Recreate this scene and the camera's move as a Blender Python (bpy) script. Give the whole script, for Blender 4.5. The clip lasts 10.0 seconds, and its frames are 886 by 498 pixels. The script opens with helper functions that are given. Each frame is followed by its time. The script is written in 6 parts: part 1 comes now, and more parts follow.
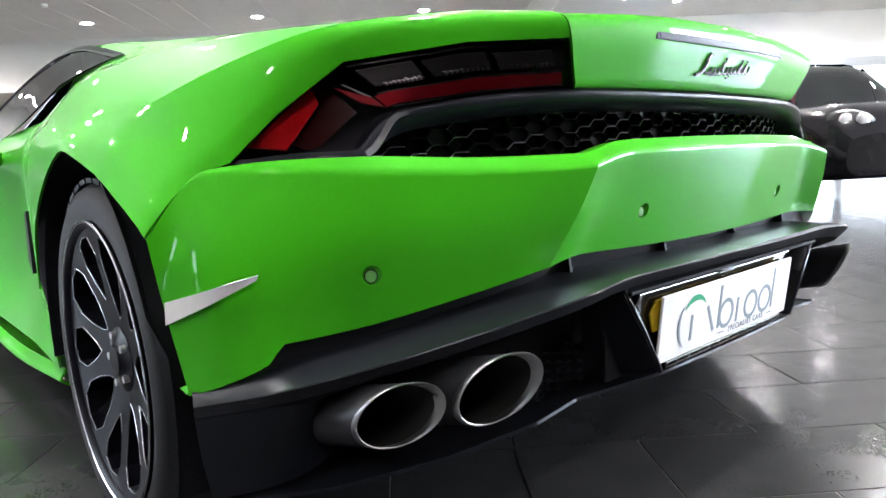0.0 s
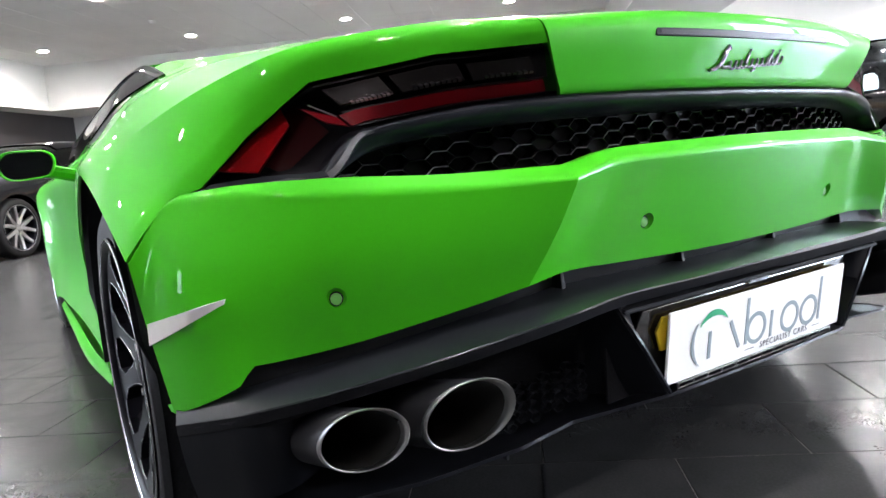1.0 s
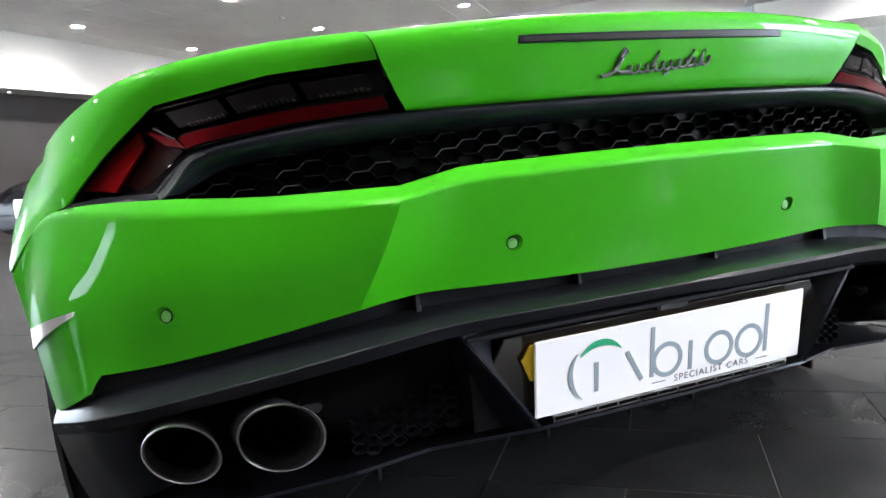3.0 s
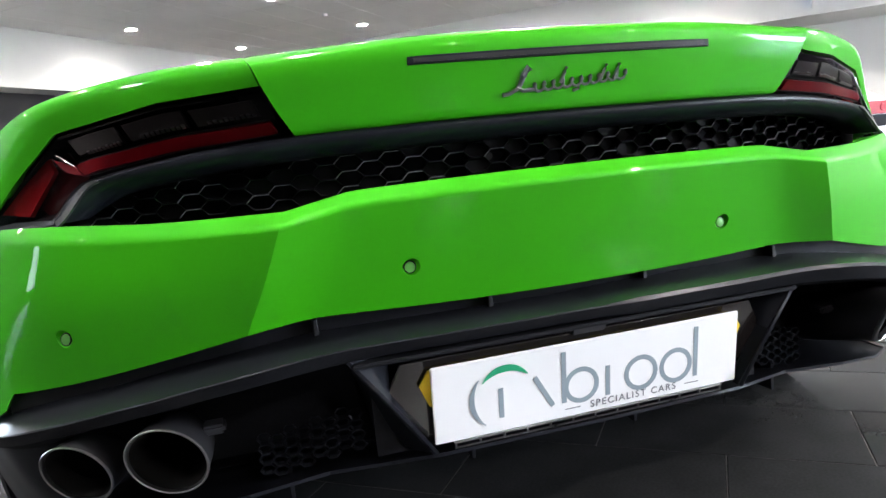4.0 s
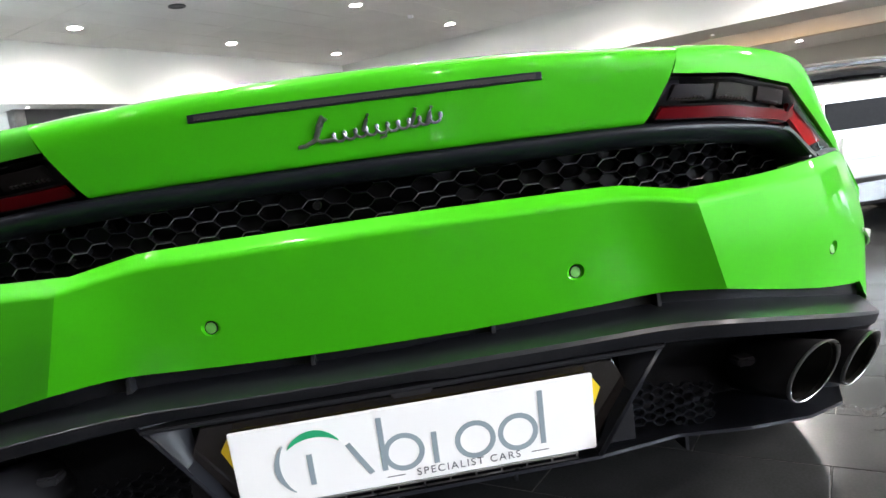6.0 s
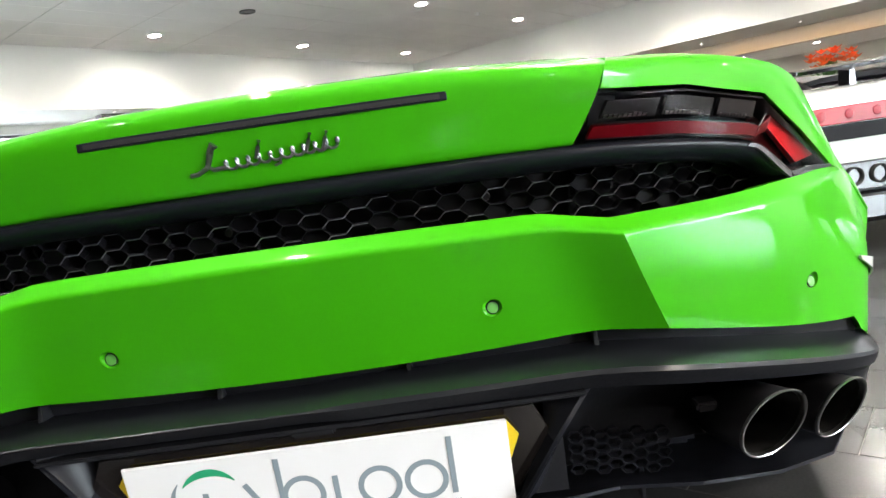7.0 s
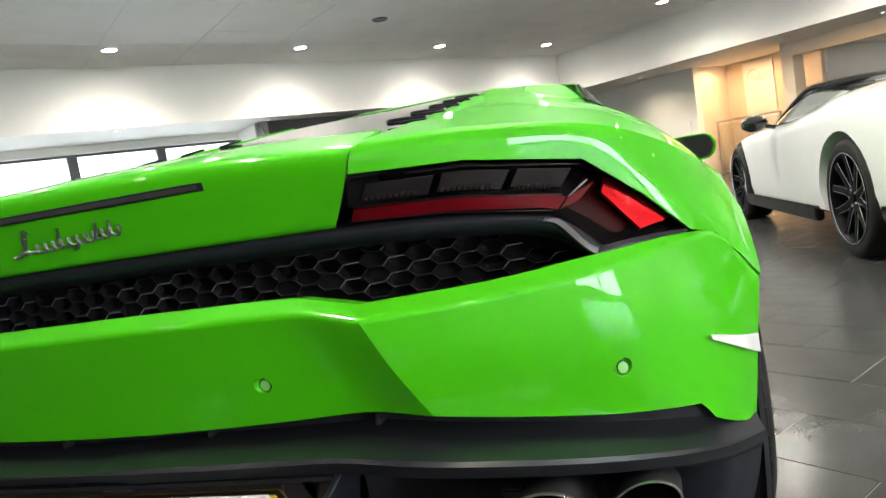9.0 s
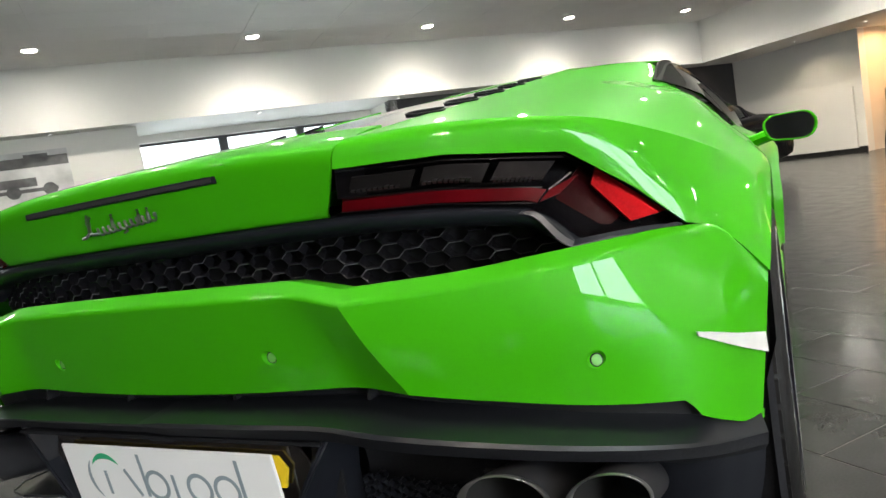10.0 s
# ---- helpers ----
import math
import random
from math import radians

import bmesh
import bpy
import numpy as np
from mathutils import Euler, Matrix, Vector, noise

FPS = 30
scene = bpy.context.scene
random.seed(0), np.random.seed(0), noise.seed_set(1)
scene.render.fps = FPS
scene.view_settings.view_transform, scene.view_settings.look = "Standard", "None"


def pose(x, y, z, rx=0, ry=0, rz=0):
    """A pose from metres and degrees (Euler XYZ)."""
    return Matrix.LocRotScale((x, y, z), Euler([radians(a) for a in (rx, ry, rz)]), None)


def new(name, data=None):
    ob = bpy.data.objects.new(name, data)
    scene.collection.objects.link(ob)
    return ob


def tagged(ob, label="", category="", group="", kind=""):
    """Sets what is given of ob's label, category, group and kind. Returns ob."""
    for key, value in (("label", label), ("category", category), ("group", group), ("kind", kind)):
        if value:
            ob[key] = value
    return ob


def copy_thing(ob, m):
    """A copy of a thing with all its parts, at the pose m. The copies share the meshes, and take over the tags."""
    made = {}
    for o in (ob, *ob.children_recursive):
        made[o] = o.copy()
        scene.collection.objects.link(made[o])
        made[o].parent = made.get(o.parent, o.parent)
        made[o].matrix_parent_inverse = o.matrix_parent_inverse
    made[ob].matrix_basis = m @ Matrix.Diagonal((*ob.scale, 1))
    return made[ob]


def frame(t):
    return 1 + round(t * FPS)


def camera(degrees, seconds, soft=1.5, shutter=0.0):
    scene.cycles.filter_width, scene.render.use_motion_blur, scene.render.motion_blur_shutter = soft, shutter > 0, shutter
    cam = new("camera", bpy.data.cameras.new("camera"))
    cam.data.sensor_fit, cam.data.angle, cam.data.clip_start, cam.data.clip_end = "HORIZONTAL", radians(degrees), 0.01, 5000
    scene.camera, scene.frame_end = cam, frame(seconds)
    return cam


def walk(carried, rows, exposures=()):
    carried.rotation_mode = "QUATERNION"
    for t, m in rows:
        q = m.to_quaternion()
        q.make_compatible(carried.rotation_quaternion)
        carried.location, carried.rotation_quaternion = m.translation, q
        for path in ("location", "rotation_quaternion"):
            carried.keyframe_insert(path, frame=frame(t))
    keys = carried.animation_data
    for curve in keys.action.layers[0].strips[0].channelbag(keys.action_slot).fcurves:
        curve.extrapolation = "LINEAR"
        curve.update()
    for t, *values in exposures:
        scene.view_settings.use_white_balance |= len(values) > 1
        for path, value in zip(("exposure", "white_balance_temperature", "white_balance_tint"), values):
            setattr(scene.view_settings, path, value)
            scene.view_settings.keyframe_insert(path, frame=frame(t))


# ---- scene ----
import collections

cam = camera(67.4, 10.0)
ROWS = [
    (0.0, -1.2478, -0.6167, 0.6696, 82.686, 2.807, -41.303),
    (0.5, -1.1694, -0.6572, 0.682, 82.567, 4.22, -36.483),
    (1.0, -1.0857, -0.6991, 0.6923, 82.543, 4.743, -32.92),
    (1.5, -1.0066, -0.7463, 0.6953, 82.717, 4.622, -30.703),
    (2.0, -0.9158, -0.7969, 0.7083, 82.765, 5.049, -29.359),
    (3.5, -0.5784, -0.8929, 0.7061, 81.925, 5.166, -17.356),
    (4.0, -0.4678, -0.9211, 0.7296, 81.897, 5.739, -16.201),
    (4.5, -0.3649, -0.9284, 0.7419, 82.044, 6.599, -14.625),
    (5.0, -0.2522, -0.9176, 0.745, 82.337, 7.343, -10.748),
    (5.5, -0.161, -0.9281, 0.7461, 82.402, 6.983, -8.038),
    (6.0, -0.0163, -0.9395, 0.7614, 82.455, 7.635, -6.492),
    (7.5, 0.3621, -0.8459, 0.7774, 83.384, 8.543, 3.993),
    (8.0, 0.5144, -0.835, 0.7995, 83.637, 9.466, 6.325),
    (8.5, 0.6382, -0.8269, 0.8042, 83.902, 9.153, 8.855),
    (9.0, 0.7781, -0.7982, 0.8128, 84.272, 9.371, 14.735),
    (9.5, 0.8895, -0.781, 0.8064, 84.483, 9.558, 22.474),
    (10.0, 0.9977, -0.7648, 0.8028, 84.067, 9.489, 26.62),
]
walk(cam, [(t, pose(x, y, z, rx, ry, rz)) for t, x, y, z, rx, ry, rz in ROWS],
     [(0.0, 0.94, 5950, 17), (1.0, 0.98, 5950, 17), (2.0, 0.92, 5950, 17), (4.5, 0.75, 6000, 16), (6.0, 0.82, 6150, 15), (8.0, 0.70, 6550, 12), (9.0, 0.34, 6500, 12), (10.0, 0.06, 6500, 11)])

# ---- light ----
world = bpy.data.worlds.new("world")
scene.world = world
world.use_nodes = True
_sky = world.node_tree.nodes.new("ShaderNodeTexSky")
_sky.sky_type, _sky.sun_disc = "NISHITA", False
_sky.sun_elevation, _sky.sun_rotation = radians(35), radians(60)
world.node_tree.links.new(_sky.outputs[0], world.node_tree.nodes["Background"].inputs[0])
world.node_tree.nodes["Background"].inputs[1].default_value = 0.1

# the showroom stands at an angle to the green car: a runs along the window wall, b along the bulkhead wall
ROOM_TURN = math.atan2(-0.78682, -0.61718)
ROOM = Matrix.Translation((-0.298, 13.106, 0)) @ Matrix.Rotation(ROOM_TURN, 4, "Z")
CEILING, SOFFIT, HIGH_SOFFIT = 3.20, 2.33, 2.76


def lamp(name, kind, m, energy, color=(1, 1, 1), **settings):
    data = bpy.data.lights.new(name, kind)
    data.energy, data.color = energy, color
    if kind == "SPOT":
        data.spot_size, data.spot_blend, data.shadow_soft_size = radians(settings["cone"]), 1.0, 0.05
    if kind == "AREA":
        data.shape, data.size, data.size_y = "RECTANGLE", settings["size"], settings["size_y"]
    ob = new(name, data)
    ob.matrix_world = m
    return ob


# rows at b > 12 and a > 13 are unseen, added to light the rear
SPOTS = [(2.71 * i, 2.72 * j) for i in range(6) for j in range(4)] + [(2.71 * i, 12.4 + 2.72 * j) for i in range(6) for j in range(3)]
for a, b in SPOTS:
    lamp("downlight_beam", "SPOT", ROOM @ pose(a, b, CEILING - 0.03), 600 if b > 9 else 90 if a > 12 else 100 if a > 9 and b < 6 else 160 if a > 9 else 290 if b < 1 else 380, (1.0, 0.92, 0.79), cone=150)
# daylight in the window openings
DAY = (0.88, 0.95, 1.0)
lamp("window_daylight", "AREA", ROOM @ pose(7.75, -2.72, 1.12, 90, 0, 0), 140, DAY, size=3.9, size_y=2.0)
lamp("window_daylight", "AREA", ROOM @ pose(16.4, -1.75, 1.35, 90, 0, 0), 16, DAY, size=0.8, size_y=1.8)
lamp("window_daylight", "AREA", ROOM @ pose(-3.05, 15.25, 1.5, 0, -90, 0), 190, DAY, size=2.6, size_y=4.4)
lamp("window_daylight", "AREA", ROOM @ pose(7.9, 19.25, 1.45, -90, 0, 0), 760, DAY, size=4.2, size_y=2.5)
# warm lamps in the recess behind the bulkhead and the small lamps of its soffit
lamp("recess_lamp", "AREA", ROOM @ pose(-3.2, 2.3, 2.25), 45, (1.0, 0.60, 0.28), size=0.5, size_y=1.4)
lamp("recess_lamp", "AREA", ROOM @ pose(-2.2, 6.5, 2.30), 16, (1.0, 0.66, 0.30), size=0.1, size_y=5.0)
for b in (4.9, 6.4, 7.9):
    lamp("side_room_beam", "SPOT", ROOM @ pose(-6.0, b, 2.22), 160, (1.0, 0.92, 0.78), cone=120)

SOFFIT_SPOTS = [(-2.1, 0.6), (-2.1, 2.0), (-2.1, 3.6), (-2.1, 5.2), (-2.1, 6.8)]
for a, b in SOFFIT_SPOTS:
    lamp("soffit_beam", "SPOT", ROOM @ pose(a, b, SOFFIT - 0.03), 55, (1.0, 0.84, 0.62), cone=140)

# ---- materials ----


def material(name, color, rough=0.5, metal=0.0, coat=0.0, coat_rough=0.03, vary=0.0, scale=4.0, grain=0.0, grain_scale=200.0, bump=0.0, spec=0.5, rough_vary=0.0, island=0.0):
    """A principled material whose colour drifts by vary over patches of size 1 / scale, with a fine grain and relief."""
    m = bpy.data.materials.new(name)
    m.use_nodes = True
    t, p = m.node_tree, m.node_tree.nodes["Principled BSDF"]
    p.inputs["Base Color"].default_value = (*color, 1)
    p.inputs["Roughness"].default_value = rough
    p.inputs["Metallic"].default_value = metal
    p.inputs["Coat Weight"].default_value = coat
    p.inputs["Coat Roughness"].default_value = coat_rough
    p.inputs["Specular IOR Level"].default_value = spec
    co = t.nodes.new("ShaderNodeTexCoord").outputs["Object"]

    def noise_node(s, detail=4):
        n = t.nodes.new("ShaderNodeTexNoise")
        n.inputs["Scale"].default_value, n.inputs["Detail"].default_value = s, detail
        t.links.new(co, n.inputs["Vector"])
        return n.outputs["Fac"]

    def remap(f, lo, hi):
        n = t.nodes.new("ShaderNodeMapRange")
        n.inputs[1].default_value, n.inputs[2].default_value, n.inputs[3].default_value, n.inputs[4].default_value = 0.3, 0.7, lo, hi
        t.links.new(f, n.inputs[0])
        return n.outputs[0]

    def times(x, y):
        n = t.nodes.new("ShaderNodeMath")
        n.operation = "MULTIPLY"
        t.links.new(x, n.inputs[0])
        t.links.new(y, n.inputs[1])
        return n.outputs[0]

    f = None
    if vary:
        f = remap(noise_node(scale), 1 - vary, 1 + vary)
    if grain:
        g = remap(noise_node(grain_scale, 2), 1 - grain, 1 + grain)
        f = times(f, g) if f else g
    if island:
        o = t.nodes.new("ShaderNodeObjectInfo")
        r = t.nodes.new("ShaderNodeMapRange")
        r.inputs[3].default_value, r.inputs[4].default_value = 1 - island, 1 + island
        t.links.new(o.outputs["Random"], r.inputs[0])
        f = times(f, r.outputs[0]) if f else r.outputs[0]
    if f:
        mix = t.nodes.new("ShaderNodeVectorMath")
        mix.operation = "SCALE"
        mix.inputs[0].default_value = color
        t.links.new(f, mix.inputs["Scale"])
        t.links.new(mix.outputs[0], p.inputs["Base Color"])
    if rough_vary:
        t.links.new(remap(noise_node(scale * 1.7), rough - rough_vary, rough + rough_vary), p.inputs["Roughness"])
    if bump:
        n = t.nodes.new("ShaderNodeBump")
        n.inputs["Strength"].default_value, n.inputs["Distance"].default_value = bump, 0.002
        t.links.new(noise_node(grain_scale, 3), n.inputs["Height"])
        t.links.new(n.outputs[0], p.inputs["Normal"])
    return m


def glass(name, tint, rough=0.01, ior=1.5):
    m = bpy.data.materials.new(name)
    m.use_nodes = True
    t = m.node_tree
    t.nodes.remove(t.nodes["Principled BSDF"])
    clear, gloss, fres, mix = (t.nodes.new("ShaderNode" + k) for k in ("BsdfTransparent", "BsdfGlossy", "Fresnel", "MixShader"))
    clear.inputs[0].default_value = (*tint, 1)
    gloss.inputs["Roughness"].default_value = rough
    fres.inputs[0].default_value = ior
    t.links.new(fres.outputs[0], mix.inputs[0])
    t.links.new(clear.outputs[0], mix.inputs[1])
    t.links.new(gloss.outputs[0], mix.inputs[2])
    t.links.new(mix.outputs[0], t.nodes["Material Output"].inputs[0])
    return m


def glow(name, color, strength):
    m = bpy.data.materials.new(name)
    m.use_nodes = True
    p = m.node_tree.nodes["Principled BSDF"]
    p.inputs["Base Color"].default_value = (0, 0, 0, 1)
    p.inputs["Emission Color"].default_value = (*color, 1)
    p.inputs["Emission Strength"].default_value = strength
    return m


GREEN = material("green_pearl_paint", (0.043, 0.375, 0.0015), 0.5, metal=0.12, coat=0.58, spec=0.10, coat_rough=0.012, grain=0.05, grain_scale=900, vary=0.02, scale=3)
WHITE_PAINT = material("white_car_paint", (0.74, 0.765, 0.78), 0.3, coat=1.0, vary=0.02)
BLACK_PAINT = material("black_car_paint", (0.004, 0.004, 0.005), 0.2, spec=0.05, coat=0.2, vary=0.1)
SATIN = material("satin_black_plastic", (0.0115, 0.0128, 0.0168), 0.30, spec=0.13, vary=0.12, scale=9, grain=0.15, grain_scale=700, bump=0.08)
LEDGE = material("smooth_black_ledge_plastic", (0.0090, 0.0100, 0.0128), 0.28, spec=0.30, vary=0.12, scale=9, grain=0.15, grain_scale=700)
MATT = material("matt_black_plastic", (0.0135, 0.0142, 0.0168), 0.6, spec=0.1, vary=0.15, grain=0.2, bump=0.1)
# pale grey that stands in for light glinting on the honeycomb edges
CELL_GLINT = material("cell_edge_glint", (0.25, 0.25, 0.26), 0.28, 0.5, vary=0.3, scale=60)
PANEL = material("dark_gloss_panel", (0.014, 0.012, 0.012), 0.1, coat=0.5, vary=0.1)
SENSOR = material("pale_green_sensor_cap", (0.13, 0.42, 0.08), 0.45, vary=0.05)
CELL = material("dull_black_cell_cap", (0.0035, 0.0035, 0.0040), 0.55, spec=0.06, vary=0.3, scale=40)
MIRROR = material("tinted_mirror_glass", (0.22, 0.23, 0.24), 0.02, 1.0, vary=0.05)
GLOSS = material("gloss_black_plastic", (0.006, 0.006, 0.007), 0.06, coat=0.6, vary=0.1)
MESH_EDGE = material("honeycomb_plastic", (0.010, 0.010, 0.012), 0.2, coat=0.5, coat_rough=0.08, vary=0.1)
CHROME = material("chrome", (0.75, 0.75, 0.75), 0.14, 1.0, vary=0.05)
BADGE_METAL = material("satin_chrome", (0.33, 0.33, 0.33), 0.32, 1.0, vary=0.1, scale=60)
STEEL = material("brushed_exhaust_steel", (0.58, 0.58, 0.58), 0.34, 1.0, vary=0.15, scale=20, rough_vary=0.08)
PIPE = material("satin_exhaust_steel", (0.05, 0.05, 0.055), 0.38, 0.5, vary=0.12, scale=20)
SOOT = material("sooty_pipe_inside", (0.005, 0.0048, 0.0045), 0.85, vary=0.3, scale=25)
RUBBER = material("tyre_rubber", (0.007, 0.007, 0.0075), 0.62, spec=0.25, vary=0.2, scale=12, bump=0.15, grain_scale=300)
RIM_BLACK = material("black_wheel_enamel", (0.0035, 0.0035, 0.0055), 0.34, spec=0.07, coat=0.0, vary=0.1)
RIM_EDGE = material("machined_wheel_edge", (0.55, 0.55, 0.57), 0.25, 1.0, vary=0.05)
ALLOY = material("polished_alloy", (0.58, 0.58, 0.59), 0.28, 1.0, vary=0.08)
DISC = material("brake_disc_iron", (0.035, 0.035, 0.036), 0.5, 0.6, vary=0.2, scale=15)
LAMP_GLASS = glass("smoked_lamp_lens", (0.56, 0.53, 0.53), 0.01, 1.08)
CAR_GLASS = glass("tinted_car_glass", (0.20, 0.22, 0.21), 0.01)
CLEAR_CAR_GLASS = glass("clear_car_glass", (0.62, 0.66, 0.64), 0.01)
PANE = glass("clear_glass", (0.92, 0.95, 0.94), 0.005)
RED = material("red_lamp_plastic", (0.72, 0.012, 0.016), 0.42, metal=0.6, spec=0.15, grain=0.2, grain_scale=350, bump=0.2)
CRIMSON = material("crimson_lamp_lens", (0.30, 0.004, 0.009), 0.3, spec=0.3, vary=0.25, scale=9)
WINE = material("wine_red_lamp_plastic", (0.06, 0.002, 0.004), 0.3, spec=0.15, vary=0.15, scale=20)
DEEP_RED = material("dark_red_lamp_plastic", (0.26, 0.004, 0.012), 0.3, spec=0.2, vary=0.15, scale=20)
SMOKED = material("smoked_lens_strip", (0.032, 0.032, 0.033), 0.34, spec=0.15, vary=0.1, scale=30)
LAMP_GREY = material("grey_lamp_reflector", (0.05, 0.05, 0.054), 0.3, 0.6, vary=0.25, scale=40, bump=0.2)
FIN_GREY = material("grey_fin_plastic", (0.012, 0.0125, 0.0145), 0.5, spec=0.2, vary=0.1)
CLEAR_MARK = material("frosted_marker_lens", (0.66, 0.66, 0.64), 0.2, coat=0.7, vary=0.05, scale=30)
PLATE_WHITE = material("white_acrylic_plate", (0.86, 0.87, 0.88), 0.35, coat=0.4, vary=0.01)
PLATE_YELLOW = material("yellow_reflective_plate", (0.80, 0.58, 0.02), 0.4, vary=0.04)
LOGO_GREY = material("grey_print", (0.24, 0.30, 0.34), 0.5, vary=0.03)
LOGO_GREEN = material("green_print", (0.02, 0.36, 0.16), 0.5, vary=0.15, scale=30)
INK = material("dark_grey_print", (0.10, 0.11, 0.13), 0.5, vary=0.03)

TILE = material("dark_polished_floor_tile", (0.031, 0.0322, 0.033), 0.22, vary=0.22, scale=5, grain=0.12, grain_scale=160, rough_vary=0.05, bump=0.02, island=0.06, spec=0.14)
GROUT = material("grey_grout", (0.13, 0.125, 0.12), 0.85, vary=0.15, scale=30, grain=0.15)
WALL_WHITE = material("white_wall_paint", (0.72, 0.71, 0.67), 0.7, vary=0.03, scale=1.5, grain=0.02, bump=0.05)
WALL_GREY = material("charcoal_wall_panel", (0.035, 0.033, 0.034), 0.55, vary=0.12, scale=2, bump=0.05)
WALL_WARM = material("warm_plaster", (0.70, 0.60, 0.49), 0.7, vary=0.04, scale=2)
CEIL = material("grey_mineral_ceiling_tile", (0.78, 0.77, 0.745), 0.85, vary=0.04, scale=1.2, grain=0.10, grain_scale=120, bump=0.15)
SKIRT = material("dark_skirting", (0.02, 0.02, 0.02), 0.4, vary=0.1)
METAL = material("brushed_metal", (0.5, 0.49, 0.47), 0.35, 1.0, vary=0.1)
FRAME = material("dark_window_frame", (0.05, 0.05, 0.055), 0.45, vary=0.1)
TRIM = material("white_lamp_trim", (0.75, 0.75, 0.73), 0.4, vary=0.02)
BULB = glow("downlight_glow", (1.0, 0.95, 0.86), 220)
SMALL_BULB = glow("small_downlight_glow", (1.0, 0.95, 0.86), 22)
OUTSIDE = glow("daylight_outside", (0.93, 0.97, 1.0), 3.4)
LEAF = material("plant_leaf", (0.05, 0.13, 0.02), 0.5, vary=0.35, scale=12)
FLOWER = material("orange_flower", (0.75, 0.13, 0.02), 0.5, vary=0.3, scale=18)
PHOTO_PALE = material("pale_photo_print", (0.55, 0.55, 0.54), 0.5, vary=0.35, scale=2.5)
PHOTO_DARK = material("dark_photo_print", (0.10, 0.10, 0.10), 0.5, vary=0.5, scale=5)

# ---- building helpers ----


def thing(name, label, category, group="", m=None):
    ob = tagged(new(name), label, category, group)
    if m:
        ob.matrix_world = m
    return ob


def mesh(name, bm, mat, parent=None, label="", smooth=None):
    data = bpy.data.meshes.new(name)
    bmesh.ops.recalc_face_normals(bm, faces=bm.faces)
    bm.to_mesh(data)
    bm.free()
    data.materials.append(mat)
    ob = new(name, data)
    if parent:
        ob.parent = parent
    if label:
        ob["label"] = label
    if smooth is not None:
        for f in data.polygons:
            f.use_smooth = True
        data.set_sharp_from_angle(angle=radians(smooth))
    return ob


def part(name, bm, mat, parent, label="", smooth=None):
    return mesh(name, bm, mat, parent, label, smooth)


def box(bm, x0, x1, y0, y1, z0, z1, bevel=0.0):
    r = bmesh.ops.create_cube(bm, size=1, matrix=Matrix.Translation(((x0 + x1) / 2, (y0 + y1) / 2, (z0 + z1) / 2)) @ Matrix.Diagonal((x1 - x0, y1 - y0, z1 - z0, 1)))
    if bevel:
        edges = {e for v in r["verts"] for e in v.link_edges}
        bmesh.ops.bevel(bm, geom=list(edges), offset=bevel, segments=2, affect="EDGES")
    return bm


def boxes(*rows, bevel=0.0):
    bm = bmesh.new()
    for r in rows:
        box(bm, *r, bevel=bevel)
    return bm


def spline(points, n):
    """A smooth centripetal curve through points, n steps between two."""
    p = [Vector(q) for q in points]
    p = [2 * p[0] - p[1], *p, 2 * p[-1] - p[-2]]
    out = []
    for i in range(1, len(p) - 2):
        q = p[i - 1:i + 3]
        k = [0.0]
        for a, b in zip(q, q[1:]):
            k.append(k[-1] + max((b - a).length, 1e-6) ** 0.5)
        for j in range(n):
            t = k[1] + (k[2] - k[1]) * j / n
            a = [q[m].lerp(q[m + 1], (t - k[m]) / (k[m + 1] - k[m])) for m in range(3)]
            b = [a[m].lerp(a[m + 1], (t - k[m]) / (k[m + 2] - k[m])) for m in range(2)]
            out.append(b[0].lerp(b[1], (t - k[1]) / (k[2] - k[1])))
    return out + [p[-2]]


def poly(points, n):
    """A polyline through points, n steps between two."""
    p = [Vector(q) for q in points]
    return [a.lerp(b, k / n) for a, b in zip(p, p[1:]) for k in range(n)] + [p[-1]]


def sheet(rows, nu=5, nv=5, linear=False):
    """A smooth sheet through rows of points: rows of vertices."""
    across = [spline(r, nu) for r in rows] if not linear else [[Vector(q) for q in r] for r in rows]
    cols = [spline([r[i] for r in across], nv) for i in range(len(across[0]))]
    return [[c[j] for c in cols] for j in range(len(cols[0]))]


def skin(bm, rows, mirror=False, close=False):
    """Faces between rows of vertices; mirror: on the other side of x = 0."""
    vs = [[bm.verts.new((-p[0] if mirror else p[0], p[1], p[2])) for p in r] for r in rows]
    for i in range(len(vs) - 1):
        n = len(vs[i])
        for j in range(n if close else n - 1):
            k = (j + 1) % n
            bm.faces.new((vs[i][j], vs[i][k], vs[i + 1][k], vs[i + 1][j]))
    return vs


def thick(ob, t, offset=-1):
    uses = collections.Counter(k for f in ob.data.polygons for k in f.edge_keys)
    for e in ob.data.edges:
        if uses[e.key] == 1:
            e.use_edge_sharp = True
    m = ob.modifiers.new("thickness", "SOLIDIFY")
    m.thickness, m.offset = t, offset
    return ob


def rounded(ob, w, segments=2):
    m = ob.modifiers.new("edges", "BEVEL")
    m.width, m.segments, m.limit_method, m.angle_limit = w, segments, "ANGLE", radians(35)
    return ob


